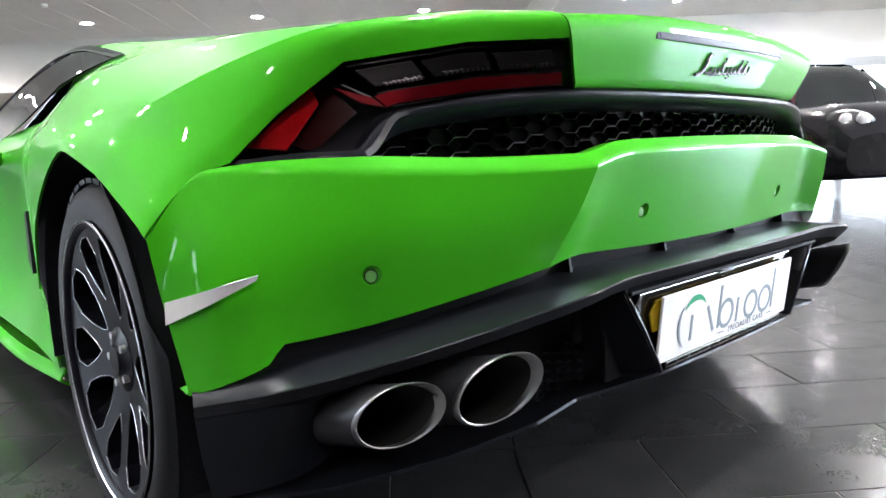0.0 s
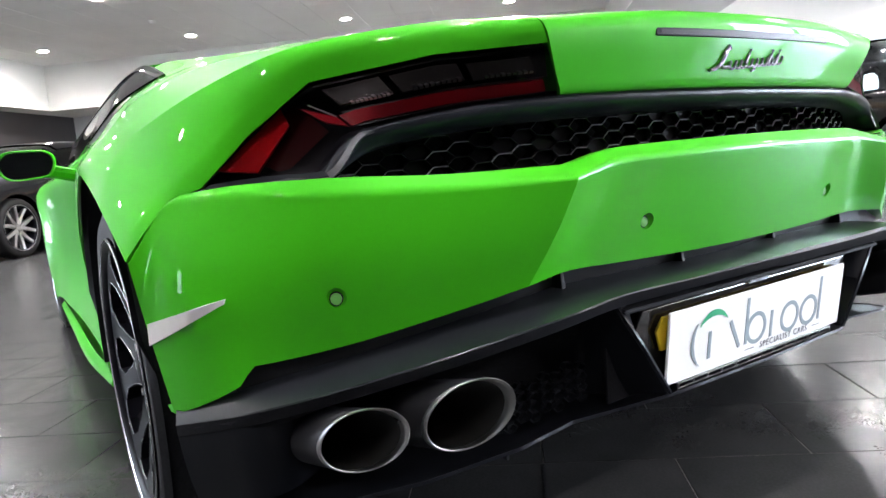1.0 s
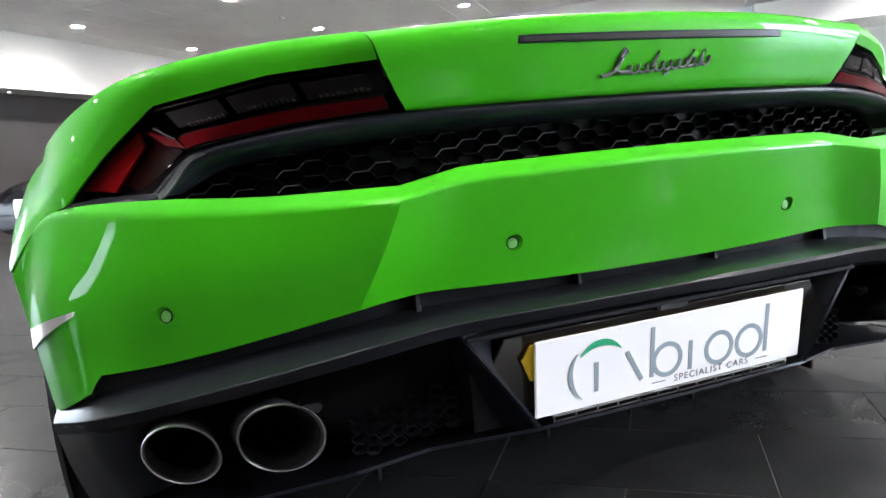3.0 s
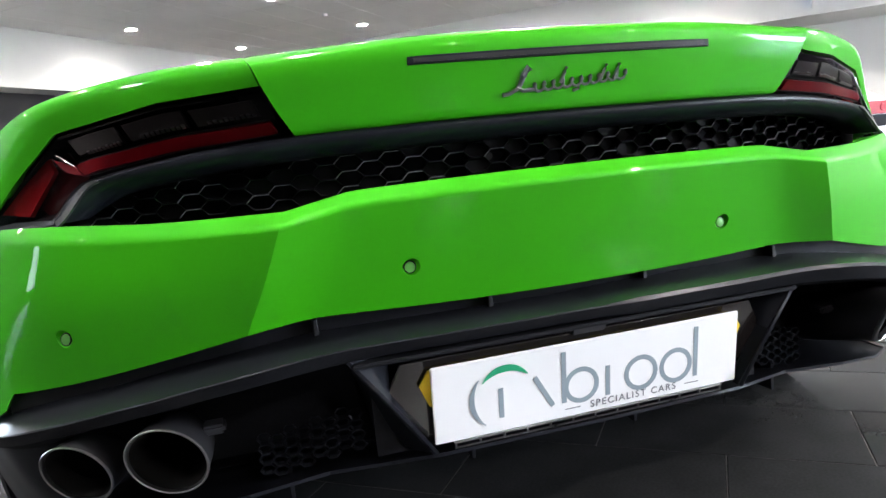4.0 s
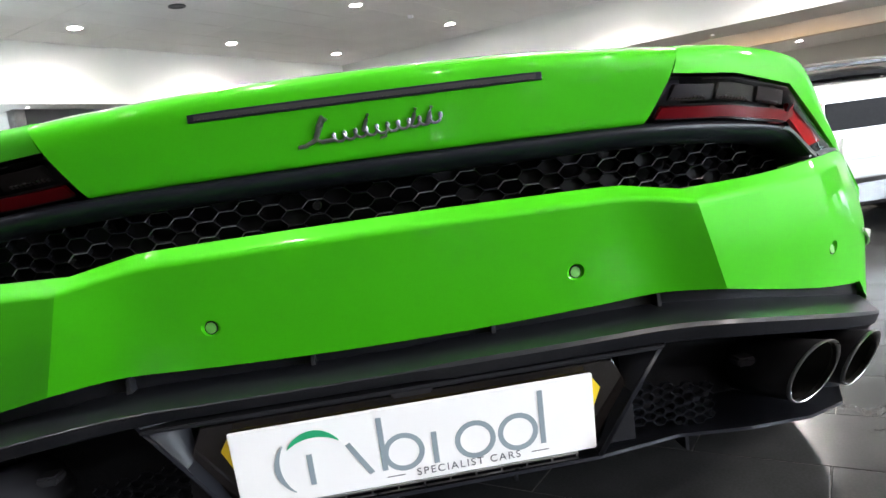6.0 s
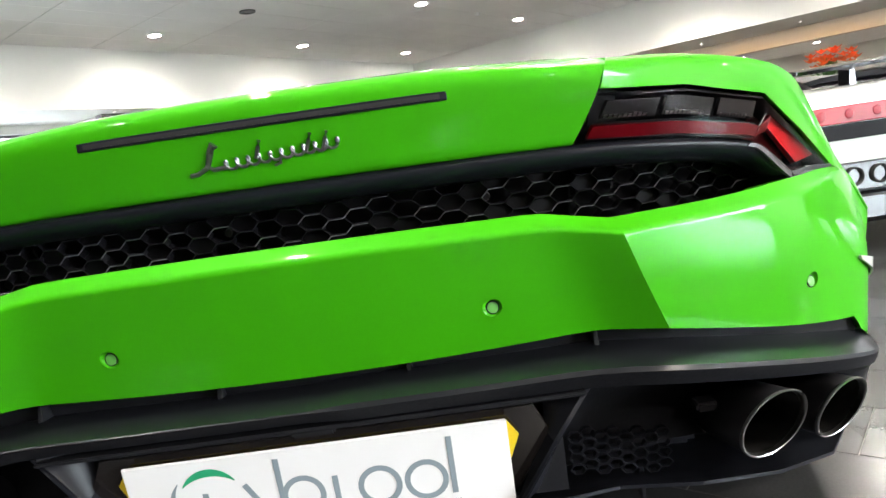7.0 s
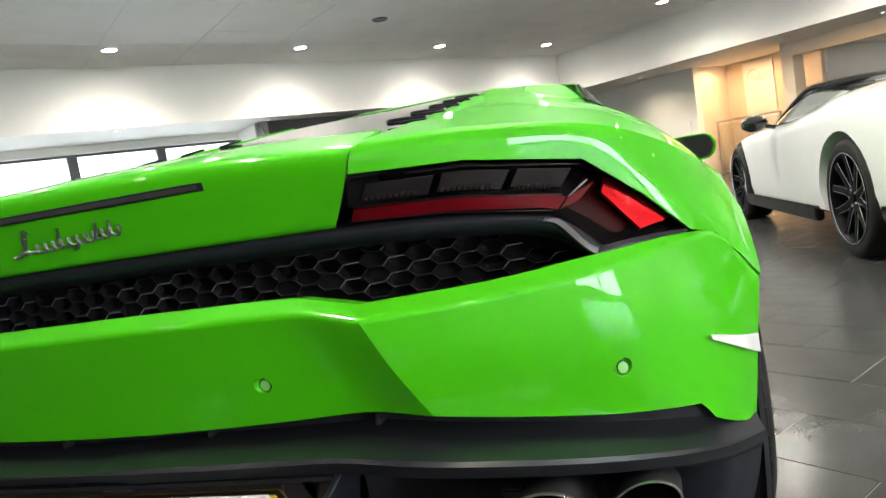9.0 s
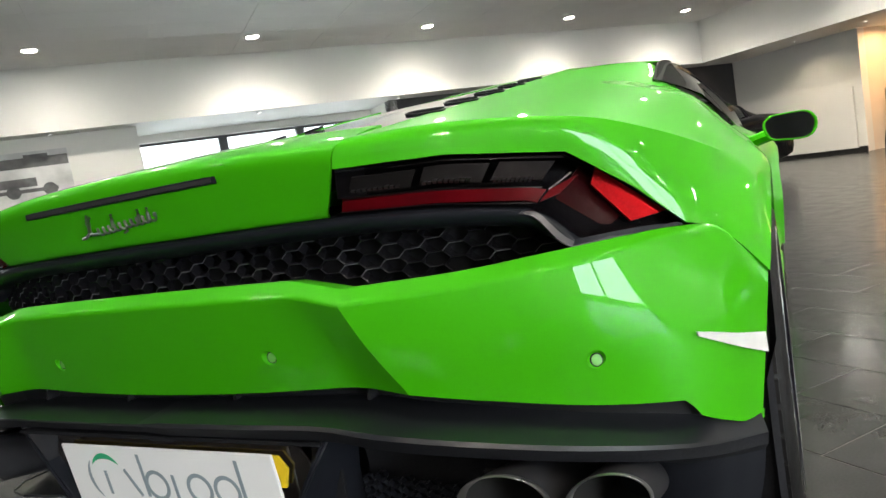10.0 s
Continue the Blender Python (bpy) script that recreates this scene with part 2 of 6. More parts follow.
def subtract(ob, shapes, angle):
    """Cut solid shapes out of an object and keep the result as its mesh."""
    tools = []
    for bm in shapes:
        bmesh.ops.recalc_face_normals(bm, faces=bm.faces)
        data = bpy.data.meshes.new("tool")
        bm.to_mesh(data)
        bm.free()
        tools.append(new("tool", data))
        mod = ob.modifiers.new("cut", "BOOLEAN")
        mod.operation, mod.solver, mod.object = "DIFFERENCE", "EXACT", tools[-1]
    bpy.context.view_layer.update()
    cut = bpy.data.meshes.new_from_object(ob.evaluated_get(bpy.context.evaluated_depsgraph_get()))
    ob.modifiers.clear()
    ob.data = cut
    for tool in tools:
        bpy.data.objects.remove(tool)
    for f in ob.data.polygons:
        f.use_smooth = True
    ob.data.set_sharp_from_angle(angle=radians(angle))


def weld(bm, d=0.0005):
    bmesh.ops.remove_doubles(bm, verts=bm.verts, dist=d)
    return bm


def lathe(bm, profile, steps=40, axis="X", centre=(0, 0, 0)):
    """Turn a profile of (along, radius) round an axis."""
    rows = []
    for k in range(steps):
        a = 2 * math.pi * k / steps
        row = []
        for h, r in profile:
            u, v = r * math.cos(a), r * math.sin(a)
            p = {"X": (h, u, v), "Y": (u, h, v), "Z": (u, v, h)}[axis]
            row.append(Vector(p) + Vector(centre))
        rows.append(row)
    rows.append(rows[0])
    skin(bm, rows)
    return weld(bm, 1e-5)


def prism(bm, outline, depth, m=None):
    """A plate from an outline of (x, z) with its depth along y."""
    front = [bm.verts.new((x, 0, z)) for x, z in outline]
    back = [bm.verts.new((x, depth, z)) for x, z in outline]
    bm.faces.new(front)
    bm.faces.new(back[::-1])
    n = len(outline)
    for i in range(n):
        bm.faces.new((front[i], back[i], back[(i + 1) % n], front[(i + 1) % n]))
    if m is not None:
        bmesh.ops.transform(bm, matrix=m, verts=front + back)
    return bm


def tube(bm, points, radius, sides=8):
    """A round bar along points."""
    pts = [Vector(p) for p in points]
    rows = []
    for i, p in enumerate(pts):
        d = (pts[min(i + 1, len(pts) - 1)] - pts[max(i - 1, 0)]).normalized()
        u = d.cross(Vector((0, 0, 1)) if abs(d.z) < 0.9 else Vector((1, 0, 0))).normalized()
        v = d.cross(u)
        rows.append([p + (u * math.cos(2 * math.pi * k / sides) + v * math.sin(2 * math.pi * k / sides)) * radius for k in range(sides)])
    vs = skin(bm, rows, close=True)
    bm.faces.new(vs[0])
    bm.faces.new(vs[-1][::-1])
    return bm

# ---- the showroom ----


def structure(name, bm, mat, label, category="", smooth=None):
    ob = mesh(name, bm, mat, None, "", smooth)
    ob.matrix_world = ROOM
    return tagged(ob, label, category, "", "structure")


structure("floor", boxes((-9, 23, -6, 20, -0.12, -0.0016)), GROUT, "grey grout bed under dark polished floor tiles", "floor")

# ceiling of mineral tiles with narrow joints, in one mesh
bm = bmesh.new()
for i in range(20):
    for j in range(18):
        box(bm, -1.3 + 1.2 * i + 0.004, -1.3 + 1.2 * (i + 1) - 0.004, -0.95 + 0.603 * j + 0.004, -0.95 + 0.603 * (j + 1) - 0.004, CEILING, CEILING + 0.03)
box(bm, -1.3, 22.7, -0.95, 9.9, CEILING + 0.006, CEILING + 0.12)
structure("ceiling", bm, CEIL, "grey suspended ceiling of mineral tiles with narrow joints", "ceiling")
structure("soffit_window_side", boxes((-2.9, 22.7, -2.75, -0.95, SOFFIT, SOFFIT + 0.1)), WALL_WHITE, "white lower ceiling over the window bay", "soffit")
structure("soffit_recess_side", boxes((-2.9, -1.3, -0.95, 20, SOFFIT, SOFFIT + 0.1)), WALL_WHITE, "white lower ceiling behind the bulkhead", "soffit")
structure("soffit_far_side", boxes((-1.3, 22.7, 10.05, 11.6, HIGH_SOFFIT + 0.004, HIGH_SOFFIT + 0.1)), WALL_WHITE, "pale ceiling strip beside the bulkhead", "soffit")
structure("ceiling_glazed_side", boxes((-1.3, 22.7, 11.6, 20, CEILING, CEILING + 0.1)), WALL_WHITE, "white ceiling in front of the glazed wall", "ceiling")
structure("bulkhead_windows", boxes((-1.45, 22.7, -1.10, -0.952, SOFFIT, CEILING + 0.1)), WALL_WHITE, "white painted bulkhead lit by downlights", "bulkhead")
structure("bulkhead_recess", boxes((-1.45, -1.302, -0.95, 9.9, SOFFIT - 0.003, CEILING + 0.1), (-1.45, -1.302, 10.05, 18.95, SOFFIT - 0.003, CEILING + 0.1)), WALL_WHITE, "white painted bulkhead over the recess", "bulkhead")
structure("bulkhead_far", boxes((-1.45, 22.7, 9.902, 10.05, HIGH_SOFFIT, CEILING + 0.1)), WALL_WHITE, "white painted bulkhead on the far side", "bulkhead")
structure("bulkhead_glazed", boxes((-1.3, 22.7, 11.5, 11.6, HIGH_SOFFIT + 0.1, CEILING)), WALL_WHITE, "white upstand above the ceiling strip", "bulkhead")

# walls
structure("wall_charcoal", boxes((-2.75, 5.7, -1.65, -1.45, 0, SOFFIT)), WALL_GREY, "charcoal panelled wall beside the windows", "wall")
structure("wall_poster", boxes((9.8, 13.2, -1.65, -1.30, 0, SOFFIT)), WALL_WHITE, "white wall with a large photograph", "wall")
structure("wall_bay", boxes((5.7, 9.8, -2.75, -2.45, 0, 0.06), (5.7, 9.8, -2.75, -2.45, 2.2, SOFFIT), (5.55, 5.7, -2.75, -1.45, 0, SOFFIT), (9.8, 9.95, -2.75, -1.65, 0, SOFFIT)), WALL_WHITE, "white walls round the window bay", "wall")
# next two walls stay out of view; charcoal cuts their bounce on the car's left
structure("wall_glazed_left", boxes((15.9, 16.9, -1.65, -1.45, 0, 0.4), (15.9, 16.9, -1.65, -1.45, 2.3, SOFFIT), (13.2, 15.9, -1.65, -1.45, 0, SOFFIT), (16.9, 22.7, -1.65, -1.45, 0, SOFFIT)), WALL_GREY, "unseen wall round a narrow window, charcoal to dim the car's left side", "wall")
structure("wall_back", boxes((22.5, 22.7, -1.65, 20, 0, CEILING)), WALL_GREY, "unseen plain wall closing the showroom, charcoal to dim the car's left side", "wall")
structure("wall_recess", boxes((-2.95, -2.75, -1.65, 1.42, 0, SOFFIT), (-2.95, -2.75, 9.9, 13.0, 0, SOFFIT), (-2.95, -2.75, 13.0, 18.6, 2.9, CEILING), (-2.95, -2.75, 9.9, 13.0, SOFFIT, CEILING + 0.1), (-2.95, -2.75, 18.6, 20, SOFFIT, CEILING + 0.1), (-2.95, -2.75, 18.6, 20, 0, SOFFIT)), WALL_WHITE, "white wall under the bulkhead", "wall")
structure("wall_panel", boxes((-2.746, -2.70, -0.6, 1.25, 0.09, 1.28)), WALL_WHITE, "pale raised panel on the white wall", "wall panel")
structure("skirting_recess", boxes((-2.75, -2.735, -1.45, 1.42, 0, 0.11)), SKIRT, "dark skirting board on the white wall", "skirting")
structure("wall_warm", boxes((-4.2, -4.05, 1.42, 3.4, 0, SOFFIT), (-4.05, -2.95, 1.27, 1.42, 0, SOFFIT)), WALL_WARM, "plaster wall in warm lamp light", "wall")
structure("column", boxes((-3.15, -2.72, 3.26, 3.47, 0, SOFFIT - 0.004)), WALL_WARM, "square plaster column beside the recess", "column")
structure("soffit_warm", boxes((-4.2, -2.9, 1.27, 3.47, SOFFIT, SOFFIT + 0.1)), WALL_WHITE, "white ceiling of the recess", "soffit")
structure("header", boxes((-2.95, -2.75, 3.47, 9.9, 2.06, SOFFIT - 0.004), (-2.74, -2.70, 3.47, 9.9, 2.06, 2.09)), WALL_WARM, "plaster header over the opening to the side room", "header")
structure("side_room_walls", boxes((-8.4, -8.2, 1.0, 10.2, 0, 2.3), (-8.2, -2.95, 9.9, 10.1, 0, 2.3), (-8.2, -4.2, 3.30, 3.45, 0, 2.3)), WALL_WHITE, "cream walls of the side room", "wall")
structure("side_room_ceiling", boxes((-8.4, -2.95, 3.3, 10.1, 2.3, 2.4)), CEIL, "grey ceiling of the side room", "ceiling")
structure("wall_glazed_far", boxes((5.7, 10.1, 18.95, 19.15, 0, 0.15), (5.7, 10.1, 18.95, 19.15, 2.9, CEILING), (-2.95, 5.7, 18.95, 19.15, 0, CEILING), (10.1, 22.7, 18.95, 19.15, 0, CEILING)), WALL_WHITE, "white wall round the glazing", "wall")


def window(name, label, along, a0, a1, at, z0, z1, panes, bar=0.07):
    """A window with its frame, bars and panes; along 'a' or 'b'."""
    w = thing(name, label, "window")
    w["kind"] = "structure"
    w.matrix_world = ROOM

    def b(u0, u1, d, z0, z1):
        return (u0, u1, at - d, at + d, z0, z1) if along == "a" else (at - d, at + d, u0, u1, z0, z1)
    part("window_frame", boxes(b(a0, a1, 0.04, z0, z0 + bar), b(a0, a1, 0.04, z1 - bar, z1), b(a0, a0 + bar, 0.04, z0 + bar, z1 - bar), b(a1 - bar, a1, 0.04, z0 + bar, z1 - bar)), FRAME, w)
    step = (a1 - a0) / panes
    for i in range(panes):
        if i:
            part("mullion", boxes(b(a0 + i * step - 0.075, a0 + i * step + 0.075, 0.06, z0 + bar, z1 - bar)), FRAME, w)
        p = part("pane", boxes(b(a0 + i * step + 0.08, a0 + (i + 1) * step - 0.08, 0.004, z0 + bar, z1 - bar)), PANE, w)
        p.visible_shadow = False
    return w


window("window_1", "tall bright window with dark mullions", "a", 5.7, 9.8, -2.6, 0.06, 2.2, 3, 0.04)
window("window_2", "narrow window in a dark frame", "a", 15.9, 16.9, -1.55, 0.4, 2.3, 1)
window("window_3", "tall bright window in a dark frame", "b", 13.0, 18.6, -2.85, 0.0, 2.9, 4)
window("window_4", "glazed wall in a dark frame", "a", 5.7, 10.1, 19.05, 0.15, 2.9, 2)
for n, r in (("backdrop", (30, 30.1, -6, 26, -1, 7)), ("backdrop", (2, 24, -8.1, -8.0, -1, 6)), ("backdrop", (-12.1, -12, 10.5, 26, -1, 7)), ("backdrop", (-12, 24, 26, 26.1, -1, 7))):
    structure(n, boxes(r), OUTSIDE, "overcast daylight outside the windows", "backdrop")

# lamps in the ceiling
def downlight(m, radius, bulb):
    d = thing("downlight", "round recessed ceiling downlight, switched on", "downlight", "ceiling downlights")
    bm = bmesh.new()
    lathe(bm, [(0.002, radius), (-0.006, radius), (-0.010, radius * 1.12), (-0.004, radius * 1.28), (0.002, radius * 1.28)], 28, "Z")
    part("trim_ring", bm, TRIM, d, "", 40)
    bm = bmesh.new()
    lathe(bm, [(-0.001, 0.0), (-0.001, radius * 0.97), (-0.0035, radius * 0.97), (-0.006, radius * 0.5), (-0.007, 0.0)], 28, "Z")
    part("bulb", bm, bulb, d, "", 40)
    d.matrix_world = m
    return d


first = downlight(ROOM @ pose(0, 0, CEILING - 0.004), 0.085, BULB)
# includes the added, unseen rows at b > 12 and a > 13
for a, b in SPOTS[1:]:
    copy_thing(first, ROOM @ pose(a, b, CEILING - 0.004))
small = downlight(ROOM @ pose(*SOFFIT_SPOTS[0], SOFFIT - 0.003), 0.03, SMALL_BULB)
tagged(small, "small recessed spotlight in the soffit", "", "soffit spotlights")
for a, b in SOFFIT_SPOTS[1:] + [(3.0, -1.25), (5.6, -1.25), (8.0, -1.2), (10.9, -1.13)]:
    copy_thing(small, ROOM @ pose(a, b, SOFFIT - 0.003))
for a, b in ((2.2, 10.8), (5.2, 10.8)):
    copy_thing(small, ROOM @ pose(a, b, HIGH_SOFFIT - 0.003))
side = downlight(ROOM @ pose(-6.0, 4.9, 2.296), 0.07, BULB)
tagged(side, "round downlight in the side room", "", "side room downlights")
for a, b in ((-6.0, 6.4), (-6.0, 7.9)):
    copy_thing(side, ROOM @ pose(a, b, 2.296))
# smoke detector
sd = thing("smoke_detector", "small white round smoke detector on the ceiling", "smoke detector", m=ROOM @ pose(1.26, 2.71, CEILING - 0.002))
bm = bmesh.new()
lathe(bm, [(0.0, 0.05), (-0.015, 0.05), (-0.03, 0.042), (-0.045, 0.03), (-0.048, 0.0)], 24, "Z")
part("housing", bm, TRIM, sd, "", 40)
vent = thing("ceiling_vent", "dark round ceiling vent", "vent", m=ROOM @ pose(4.9, 1.5, CEILING - 0.002))
bm = bmesh.new()
lathe(bm, [(0, 0.11), (-0.012, 0.11), (-0.012, 0.08), (-0.004, 0.075), (-0.004, 0.0)], 28, "Z")
part("grille", bm, LAMP_GREY, vent, "", 40)

# large photograph on the wall: pale sky, dark pit garages and cars as plain shapes
ph = thing("wall_photograph", "large black and white motor racing photograph", "photograph", m=ROOM)
part("panel", boxes((10.75, 13.0, -1.295, -1.275, 1.40, 2.14)), PHOTO_PALE, ph)
part("print", boxes((10.76, 12.99, -1.274, -1.272, 1.92, 2.06), (11.0, 11.3, -1.274, -1.272, 1.98, 2.10), (10.95, 12.99, -1.2735, -1.2715, 1.58, 1.63), (11.2, 12.4, -1.274, -1.272, 1.66, 1.78)), PHOTO_DARK, ph)
for u in (11.05, 11.5, 12.0, 12.5):
    bm = bmesh.new()
    lathe(bm, [(0, 0.0), (0, 0.09), (0.004, 0.09), (0.004, 0.0)], 20, "Y", (u, -1.271, 1.60))
    part("print_wheel", bm, PHOTO_DARK, ph)

# glass barrier with a rail in the recess
rail = thing("glass_barrier", "low glass barrier with a brown handrail", "barrier", m=ROOM)
part("handrail", tube(bmesh.new(), [(-3.3, 1.5, 1.12), (-3.3, 2.9, 1.12)], 0.022), METAL, rail)
for b in (1.52, 2.2, 2.88):
    part("post", boxes((-3.32, -3.28, b - 0.02, b + 0.02, 0, 1.10)), METAL, rail)
for b in (1.56, 2.24):
    part("pane", boxes((-3.305, -3.295, b, b + 0.6, 0.08, 1.05)), PANE, rail)
sign = thing("wall_panel_sign", "pale grey board on the warm wall", "board", m=ROOM)
part("board", boxes((-4.048, -4.0, 1.82, 2.47, 0.80, 2.27), bevel=0.006), TRIM, sign)
bm = bmesh.new()
arc = [radians(60 + 170 * k / 16) for k in range(17)]
outer = [bm.verts.new((-3.997, 2.03 + 0.13 * math.cos(a), 1.96 + 0.15 * math.sin(a))) for a in arc]
inner = [bm.verts.new((-3.997, 2.045 + 0.11 * math.cos(a), 1.955 + 0.13 * math.sin(a))) for a in arc]
for k in range(16):
    bm.faces.new((outer[k], outer[k + 1], inner[k + 1], inner[k]))
part("printed_crescent", bm, PHOTO_PALE, sign, "grey printed crescent")
for b in (2.02, 2.09, 2.16, 2.23, 2.30, 2.37):
    part("printed_bar", boxes((-3.999, -3.996, b, b + 0.045, 1.86, 1.94 if b != 2.16 else 2.0)), PHOTO_PALE, sign, "plain grey printed bar")

# ---- the green sports car ----
car = thing("sports_car", "bright green low sports car seen from behind", "car", m=pose(0, 0, 0))


def both(name, rows, mat, label="", t=0.004, smooth=50, edge=0.0, offset=-1):
    """One part on each side of the car from a right-hand sheet."""
    out = []
    for flip in (False, True):
        bm = bmesh.new()
        skin(bm, rows, mirror=flip)
        ob = part(name, weld(bm), mat, car, label, smooth)
        if t:
            thick(ob, t, offset)
        if edge:
            rounded(ob, edge)
        out.append(ob)
    return out


def whole(name, rows, mat, label="", t=0.004, smooth=50, parent=None, offset=-1):
    """One part across the car: a right-hand sheet and its mirror image, joined."""
    bm = bmesh.new()
    skin(bm, rows)
    skin(bm, rows, mirror=True)
    ob = part(name, weld(bm), mat, parent or car, label, smooth)
    if t:
        thick(ob, t, offset)
    return ob


# rear bumper: a proud middle, a slanted facet, a side that wraps round to the wheel arch, and a chamfer along the top
def middle_y(x, z):
    return -0.0443 + 0.312 * (0.69 - z) + 0.12 * x * x


def bumper_top(x):
    return 0.697 - 0.034 * x * x


# columns of the side: foot, middle, edge of the chamfer, rim
SIDE = [
    [(0.501, 0.010, 0.511), (0.466, -0.021, 0.590), (0.440, -0.039, 0.658), (0.432, -0.009, 0.675)],
    [(0.605, 0.052, 0.487), (0.602, 0.033, 0.580), (0.600, 0.032, 0.657), (0.600, 0.050, 0.676)],
    [(0.748, 0.118, 0.457), (0.749, 0.100, 0.572), (0.745, 0.105, 0.664), (0.742, 0.119, 0.684)],
    [(0.866, 0.190, 0.440), (0.871, 0.199, 0.555), (0.868, 0.230, 0.674), (0.866, 0.243, 0.681)],
    [(0.912, 0.245, 0.436), (0.921, 0.252, 0.545), (0.911, 0.283, 0.664), (0.908, 0.287, 0.668)],
    [(0.944, 0.306, 0.430), (0.954, 0.313, 0.500), (0.965, 0.3165, 0.585), (0.965, 0.3172, 0.588)],
]


def side_point(c, e):
    p = spline(c[:3], 10)
    if e < 0:
        return p[0] + (p[0] - p[1]) * (-e / 0.05)
    k = min(e * 20, 19.999)
    return p[int(k)].lerp(p[int(k) + 1], k - int(k))


def bumper_row(e):
    """One row of the face from the middle to the wheel arch; e runs from the foot to the chamfer."""
    row = []
    xc = 0.407 - 0.059 * min(max(e, 0), 1)
    for k in range(13):
        x = xc * k / 12
        low, high = 0.510 + 0.05 * x * x, bumper_top(x) - 0.018
        z = low + (high - low) * e
        row.append(Vector((x, middle_y(x, z), z)))
    o = side_point(SIDE[0], e)
    row += [row[-1].lerp(o, f) for f in (0.13, 0.5, 0.95)]
    # the middle rolls over softly into the facet
    for _ in range(2):
        row[10:14] = [row[k - 1] * 0.25 + row[k] * 0.5 + row[k + 1] * 0.25 for k in range(10, 14)]
    side_row = spline([side_point(c, e) for c in SIDE], 10)
    if e < 0.2:
        # the flap in front of the wheel hangs lower than the slot
        below = spline([side_point(c, e - 0.2) for c in SIDE], 10)
        share = 1.0 if e <= 0 else 1.0 - e / 0.2
        for i, (p, q) in enumerate(zip(side_row, below)):
            f = min(1.0, max(0.0, (p.x - 0.850) / 0.012))
            side_row[i] = p.lerp(q, f * share * (p.z - 0.418 + 0.65 * (p.x - 0.862)) / (p.z - q.z))
    return row + side_row


foot = bumper_row(0.0)
rows = [[p + Vector((0, 0.03, 0.004)) for p in foot], [p + Vector((0, 0.006, 0.0)) for p in foot]]
rows += [bumper_row(e) for e in (0.0, 0.05, 0.2, 0.35, 0.5, 0.65, 0.8, 0.9)]
start, corner = bumper_row(0.955), bumper_row(1.0)
rim = [p + Vector((0, 0.022, 0.018)) for p in corner[:13]]
rim_side = spline([c[3] for c in SIDE], 10)
rim += [rim[-1].lerp(rim_side[0], f) for f in (0.13, 0.5, 0.95)] + rim_side
for k in range(9):
    t = k / 8
    rows.append([p.lerp(q, t).lerp(q.lerp(r, 0.35 * t), t) for p, q, r in zip(start, corner, rim)])
rows.append([q.lerp(r, 0.9) for q, r in zip(corner, rim)])
rows.append(rim)
rows.append([p + Vector((0, 0.006, 0.0)) for p in rim])
rows.append([p + Vector((-0.01 if i > 30 else 0, 0.035, -0.004)) for i, p in enumerate(rim)])
bumper = whole("rear_bumper", rows, GREEN, "glossy green bumper skin", 0.004, 19)
# boot lid panel between the lamps, with its rounded upper edge and the strip of deck behind it
rows = sheet([
    [(0, 0.020, 0.779), (0.20, 0.026, 0.778), (0.398, 0.042, 0.775)],
    [(0, 0.006, 0.781), (0.20, 0.012, 0.780), (0.402, 0.030, 0.777)],
    [(0, -0.008, 0.815), (0.21, -0.001, 0.812), (0.420, 0.018, 0.806)],
    [(0, -0.021, 0.855), (0.22, -0.013, 0.851), (0.438, 0.006, 0.841)],
    [(0, -0.024, 0.882), (0.23, -0.016, 0.878), (0.446, 0.004, 0.862)],
    [(0, -0.018, 0.894), (0.23, -0.010, 0.890), (0.451, 0.008, 0.873)],
    [(0, 0.004, 0.900), (0.23, 0.012, 0.897), (0.455, 0.028, 0.881)],
    [(0, 0.14, 0.920), (0.23, 0.145, 0.918), (0.448, 0.15, 0.905)],
], 6, 4)
whole("boot_lid", rows, GREEN, "glossy green boot lid", 0.006, 35)

# rear quarter panels: a rounded band over the lamp, a crease, then the flat deck that rises to the roof
edge = [(0.4415, 0.007, 0.843), (0.58, 0.080, 0.838), (0.730, 0.168, 0.814), (0.808, 0.217, 0.748), (0.869, 0.250, 0.684), (0.907, 0.286, 0.670), (0.942, 0.303, 0.628), (0.968, 0.318, 0.591)]
band = [
    [(0.4460, 0.005, 0.856), (0.582, 0.080, 0.853), (0.735, 0.168, 0.828), (0.814, 0.219, 0.768), (0.876, 0.258, 0.706), (0.910, 0.294, 0.680), (0.945, 0.315, 0.642), (0.970, 0.330, 0.603)],
    [(0.4495, 0.007, 0.868), (0.585, 0.083, 0.866), (0.741, 0.171, 0.841), (0.821, 0.229, 0.790), (0.884, 0.290, 0.736), (0.916, 0.335, 0.706), (0.949, 0.362, 0.668), (0.973, 0.375, 0.628)],
    [(0.4545, 0.016, 0.8775), (0.588, 0.090, 0.876), (0.747, 0.178, 0.852), (0.828, 0.247, 0.811), (0.891, 0.330, 0.764), (0.922, 0.390, 0.734), (0.953, 0.420, 0.697), (0.976, 0.430, 0.655)],
    [(0.4585, 0.034, 0.8845), (0.590, 0.102, 0.8825), (0.753, 0.190, 0.8595), (0.834, 0.268, 0.827), (0.898, 0.380, 0.788), (0.928, 0.460, 0.760), (0.955, 0.470, 0.723), (0.978, 0.485, 0.679)],
]
